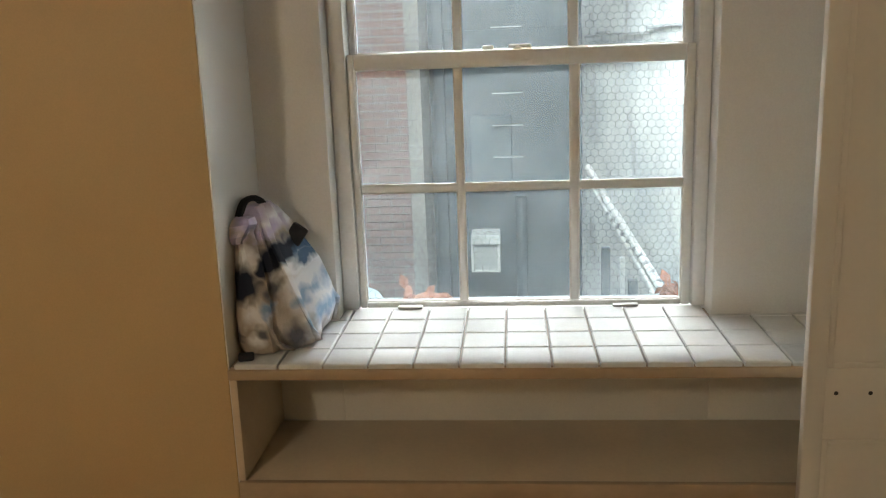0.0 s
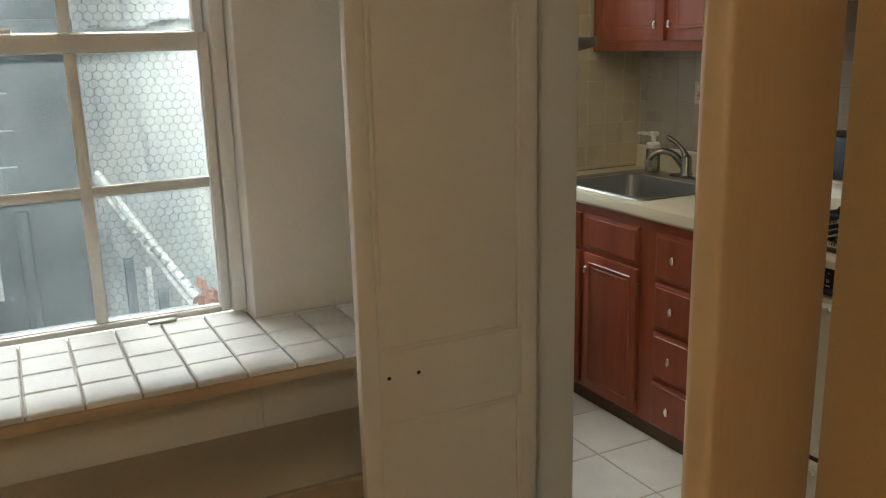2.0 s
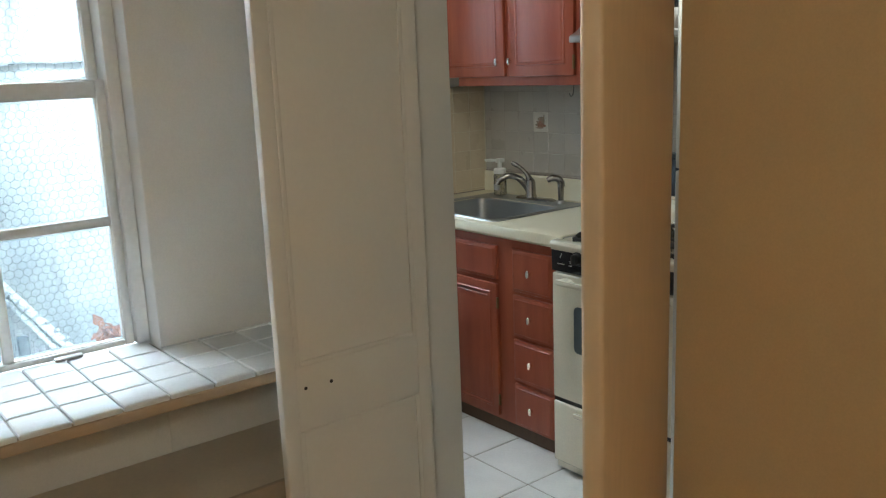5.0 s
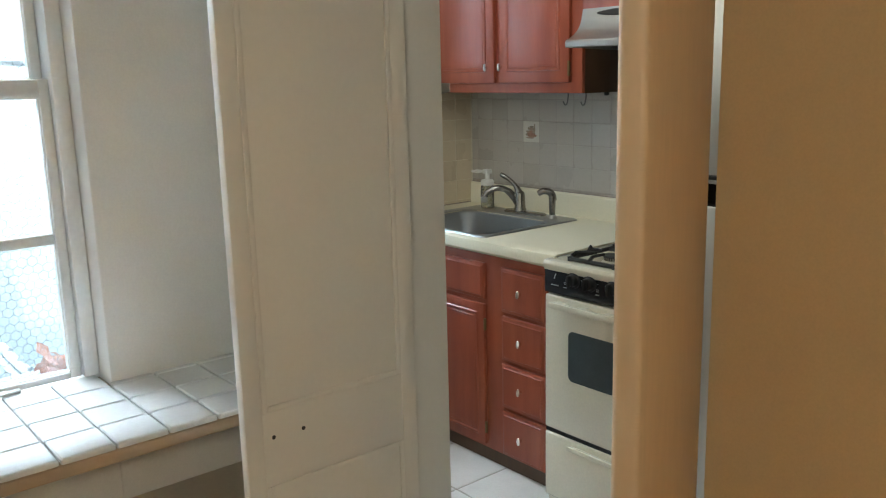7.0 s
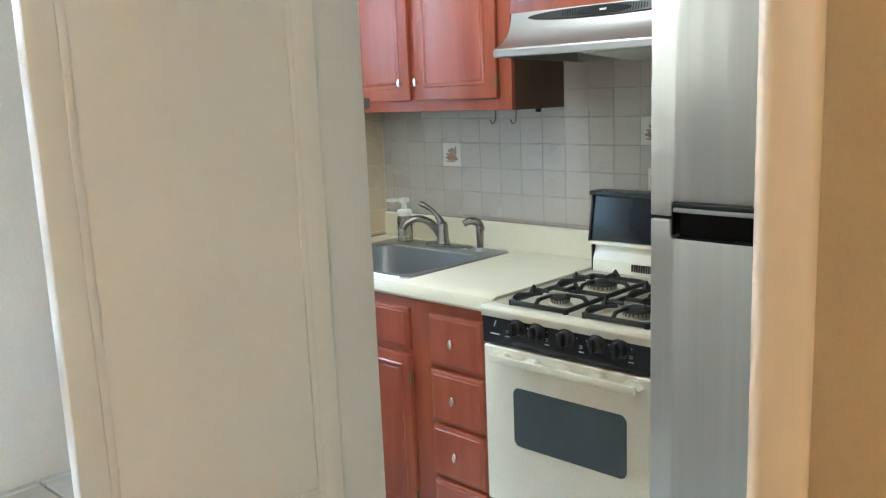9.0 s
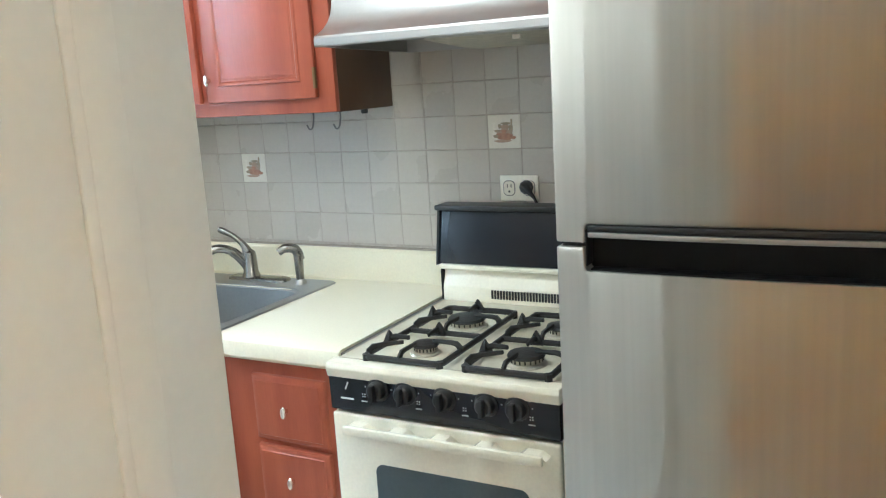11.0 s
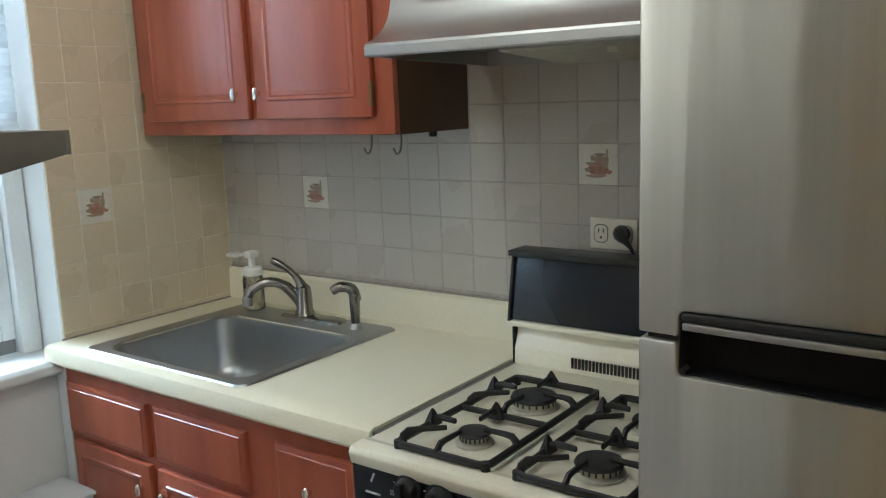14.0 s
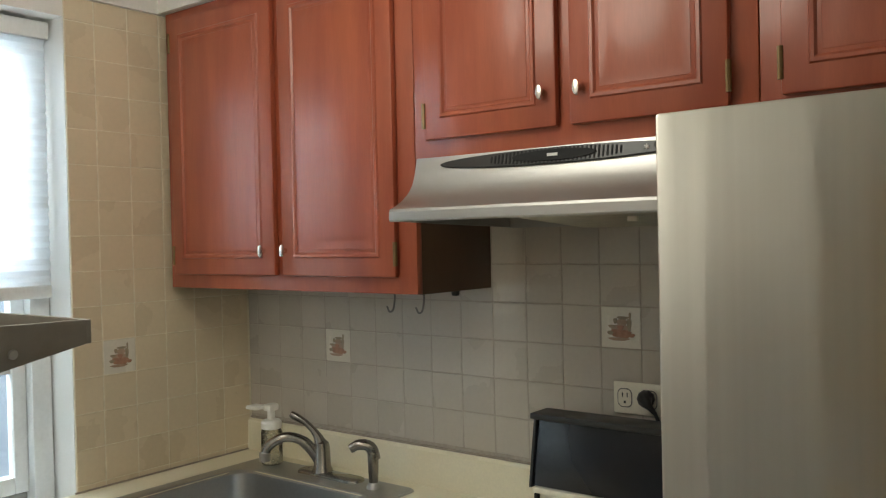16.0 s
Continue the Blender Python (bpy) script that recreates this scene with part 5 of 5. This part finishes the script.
for dz, rr in ((0.0, 0.022), (-0.075, 0.016)):
    part("handrail", tube([(0.52, 5.55, 0.86 + dz), (0.645, 5.2, 0.64 + dz), (0.78, 4.25, 0.40 + dz), (0.90, 3.7, 0.24 + dz)], rr, 8), M_STUCCO, rail)
for k in range(16):
    p = Vector((0.60, 5.18, 0.585)).lerp(Vector((0.88, 3.75, 0.265)), k / 15)
    part("rope_knot", tube([(p.x, p.y, p.z + 0.035), (p.x + 0.012, p.y - 0.02, p.z + 0.055)], [0.014, 0.010], 6), M_STONE, rail)
for x_, y_, zt in ((0.56, 5.05, 0.44), (0.66, 4.6, 0.36), (0.75, 4.2, 0.28)):
    part("post", box(x_, x_ + 0.05, y_, y_ + 0.05, G, zt, 0.004), M_STEELBLUE, rail)
    part("baluster", box(x_ + 0.09, x_ + 0.12, y_ - 0.12, y_ - 0.09, G, zt - 0.03, 0.004), M_STUCCO, rail)


def leaf_heap(px, w, seed):
    """A crumpled heap of fallen leaves."""
    b = new_bm()
    rr = random.Random(seed)
    for k in range(26):
        c = Vector((px + rr.uniform(-w, w), 2.55 + rr.uniform(-0.03, 0.03), 0.835 + rr.uniform(0, 0.085) * (1 - abs(k % 5 - 2) / 4)))
        d = Euler((rr.uniform(0, 3), rr.uniform(0, 3), rr.uniform(0, 3))).to_matrix()
        vs = [b.verts.new(c + d @ Vector(q)) for q in ((-0.03, 0, 0), (-0.008, 0.016, 0.006), (0.026, 0.004, 0), (0.03, -0.004, 0.003), (-0.006, -0.017, 0.007))]
        b.faces.new(vs)
    merge(b, lathe([(w * 0.9, 0.831), (w * 0.8, 0.855), (w * 0.45, 0.878), (0.008, 0.888)], px, 2.555, 12))
    return b


solid("leaf_heap", leaf_heap(-0.225, 0.08, 1), M_TERRA, "small heap of rust-brown leaves on the outer sill", "leaves", "leaf heaps on the outer sill", at=(-0.225, 2.55, 0.83))
lump = lathe([(0.42, G), (0.41, -0.7), (0.37, -0.2), (0.30, 0.05), (0.24, 0.17), (0.14, 0.25), (0.06, 0.275), (0.004, 0.28)], -1.02, 5.05, 28)
for v in lump.verts:
    if v.co.z > G + 0.01:
        w_ = noise.noise(v.co * 5) * 0.05
        v.co.x += w_
        v.co.z += w_ * 0.4
solid("covered_heap", lump, M_PALEBLUE, "heap under a pale blue tarpaulin on the courtyard ground", "tarpaulin", at=(-1.02, 5.05, G))
solid("leaf_heap", leaf_heap(0.505, 0.035, 2), M_TERRA, "small heap of rust-brown leaves on the outer sill", "leaves", "leaf heaps on the outer sill", at=(0.505, 2.55, 0.83))
structure("outer_sill", box(WL - 0.05, WR + 0.05, 2.502, 2.70, 0.78, 0.83), M_STONE, "grey stone outer window sill", "sill")
# Invented white wall that gives the kitchen window its bright view.
structure("view_backdrop", box(-1.5, 4.5, 9.0, 9.4, G, 5.0), M_WHITE, "white backdrop wall added outside the kitchen window")
rnd = random.Random(4)
BR, BH = 0.160, 0.052
brick_meshes = {}
for r in range(46):
    for c in range(23):
        x0 = -4.2 + c * BR + (BR / 2 if r % 2 else 0)
        x1 = min(x0 + BR - 0.009, -0.630)
        z0 = -0.15 + r * BH
        if x0 < -1.55 or x1 - x0 < 0.03:
            continue
        key = round(x1 - x0, 3)
        if key not in brick_meshes:
            brick_meshes[key] = mesh_of(box(0, x1 - x0, -0.010, 0.0, 0, BH - 0.009), "brick", M_BRICK, W(0, 0, 0), False)
        o = new("brick", brick_meshes[key])
        o.parent = bw
        o.location = W(x0, 5.6 - 0.004 * rnd.random(), z0)

# ---- wall and floor tiles ----
PY, PZ = 0.1093, 0.1042
tile_meshes = {}


def wall_tile(parent, a, b_, z0, z1, wall, mat):
    """One glazed tile on the back wall (along y) or the window wall (along x)."""
    key = (wall, round(b_ - a, 4), round(z1 - z0, 4), mat.name)
    if key not in tile_meshes:
        w, h = b_ - a, z1 - z0
        bm = box(-0.0035, 0, 0, w, 0, h, 0.0014, 1) if wall == "x" else box(0, w, -0.0055, 0, 0, h, 0.0014, 1)
        tile_meshes[key] = mesh_of(bm, "tile", mat, W(0, 0, 0), False)
    o = new("tile", tile_meshes[key])
    o.parent = parent
    at = (WX, a, z0) if wall == "x" else (a, WY, z0)
    o.location = W(*at) - base_of(parent)
    return o


def picture(parent, a, z, wall, s):
    """A printed jug and fruit on a picture tile: plain shapes."""
    def put(bm):
        m = Matrix.Translation((WX - 0.0042, a, z)) if wall == "x" else Matrix.Translation((a, WY - 0.0062, z)) @ Matrix.Rotation(radians(90), 4, "Z")
        return turned(bm, m @ Matrix.Diagonal((1, -1, 1, 1)))
    def blob(k, cy, cz, ry, rz, mat):
        bm = prism([(cy + ry * math.cos(t) * (1 + 0.2 * math.sin(3 * t)), cz + rz * math.sin(t) * (1 + 0.15 * math.cos(2 * t))) for t in (2 * math.pi * k / 14 for k in range(14))], "x", -0.00018 * k, 0.0008)
        bm = put(bm)
        bmesh.ops.recalc_face_normals(bm, faces=bm.faces[:])
        part("print", bm, mat, parent)
    for k, (cy, cz, ry, rz, mat) in enumerate(((0.0, -0.008, 0.021, 0.017, M_JUG), (0.003, 0.010, 0.012, 0.010, M_JUG), (0.006, 0.021, 0.014, 0.004, M_OLIVE), (0.008, -0.014, 0.016, 0.011, M_ROSE), (-0.011, -0.012, 0.012, 0.010, M_ROSE), (0.020, 0.006, 0.005, 0.016, M_OLIVE),
                                (0.022, 0.024, 0.0022, 0.011, M_OLIVE), (-0.020, 0.002, 0.008, 0.004, M_OLIVE), (-0.024, -0.012, 0.007, 0.005, M_OLIVE), (0.026, -0.016, 0.007, 0.005, M_ROSE), (-0.004, -0.025, 0.024, 0.004, M_JUG), (0.0, 0.0, 0.007, 0.006, M_ROSE), (-0.012, 0.014, 0.004, 0.007, M_OLIVE))):
        blob(k, cy * s * 1.15, cz * 1.15, ry * 1.15, rz * 1.15, mat)


for j in range(-3, 6):
    z0, z1 = 1.251 + j * PZ, 1.251 + (j + 1) * PZ - 0.0026
    z1 = min(z1, 1.835)
    for i in range(-14, 5):
        a, b_ = 3.180 + i * PY, 3.180 + (i + 1) * PY - 0.0026
        b_ = min(b_, WY - 0.001)
        if j < -2 and a > 2.46 or j < -2 and b_ > 2.46:
            continue
        if z0 < 1.03 and a > 2.43:
            z0b = 1.034
        else:
            z0b = z0
        if z1 - z0b < 0.015 or (a > 2.62 and z0 > 1.50):
            continue
        dec = (j == 0 and i == 0) or (j == 1 and i == -9)
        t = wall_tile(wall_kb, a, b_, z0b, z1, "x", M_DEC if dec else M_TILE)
        if dec:
            picture(t, (a + b_) / 2, (z0 + z1) / 2, "x", 1)
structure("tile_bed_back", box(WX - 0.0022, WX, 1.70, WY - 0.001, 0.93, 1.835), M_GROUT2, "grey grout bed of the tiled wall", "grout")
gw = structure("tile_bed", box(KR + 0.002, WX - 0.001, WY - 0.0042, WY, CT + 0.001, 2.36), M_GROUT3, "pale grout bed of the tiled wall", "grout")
for j in range(-4, 11):
    z0, z1 = 1.251 + j * PZ, 1.251 + (j + 1) * PZ - 0.0026
    z0, z1 = max(z0, CT + 0.005), min(z1, 2.358)
    for i in range(-2, 5):
        a, b_ = 2.520 + (i - 1) * PY, 2.520 + i * PY - 0.0026
        a, b_ = max(a, KR + 0.003), min(b_ - 0.0012, WX - 0.008)
        if z1 - z0 < 0.012 or b_ - a < 0.012 or (a > 2.66 and z0 > 1.5):
            continue
        dec = j == 0 and i == 0
        t = wall_tile(wall_kw, a, b_, z0, z1, "y", M_DEC if dec else M_TILE_LIT)
        if dec:
            picture(t, (a + b_) / 2, (z0 + z1) / 2, "y", 1)
kf = structure("floor_kitchen", box(1.10, WX, 0.7, WY, FLOOR - 0.0115, FLOOR - 0.003), M_GROUT2, "pale grey floor tiles of the kitchen", "floor")
FP = 0.346
for i in range(-3, 4):
    for j in range(-6, 4):
        xa, xb = 2.012 + i * FP, 2.012 + (i + 1) * FP - 0.005
        ya, yb = 2.733 + j * FP, 2.733 + (j + 1) * FP - 0.005
        xa, xb, ya, yb = max(xa, 1.10), min(xb, WX - 0.002), max(ya, 0.702), min(yb, WY - 0.002)
        if xb - xa > 0.02 and yb - ya > 0.02:
            part("tile", box(xa, xb, ya, yb, FLOOR - 0.004, FLOOR + 0.0004 * rnd.random(), 0.0025, 1), M_FLOOR, kf)
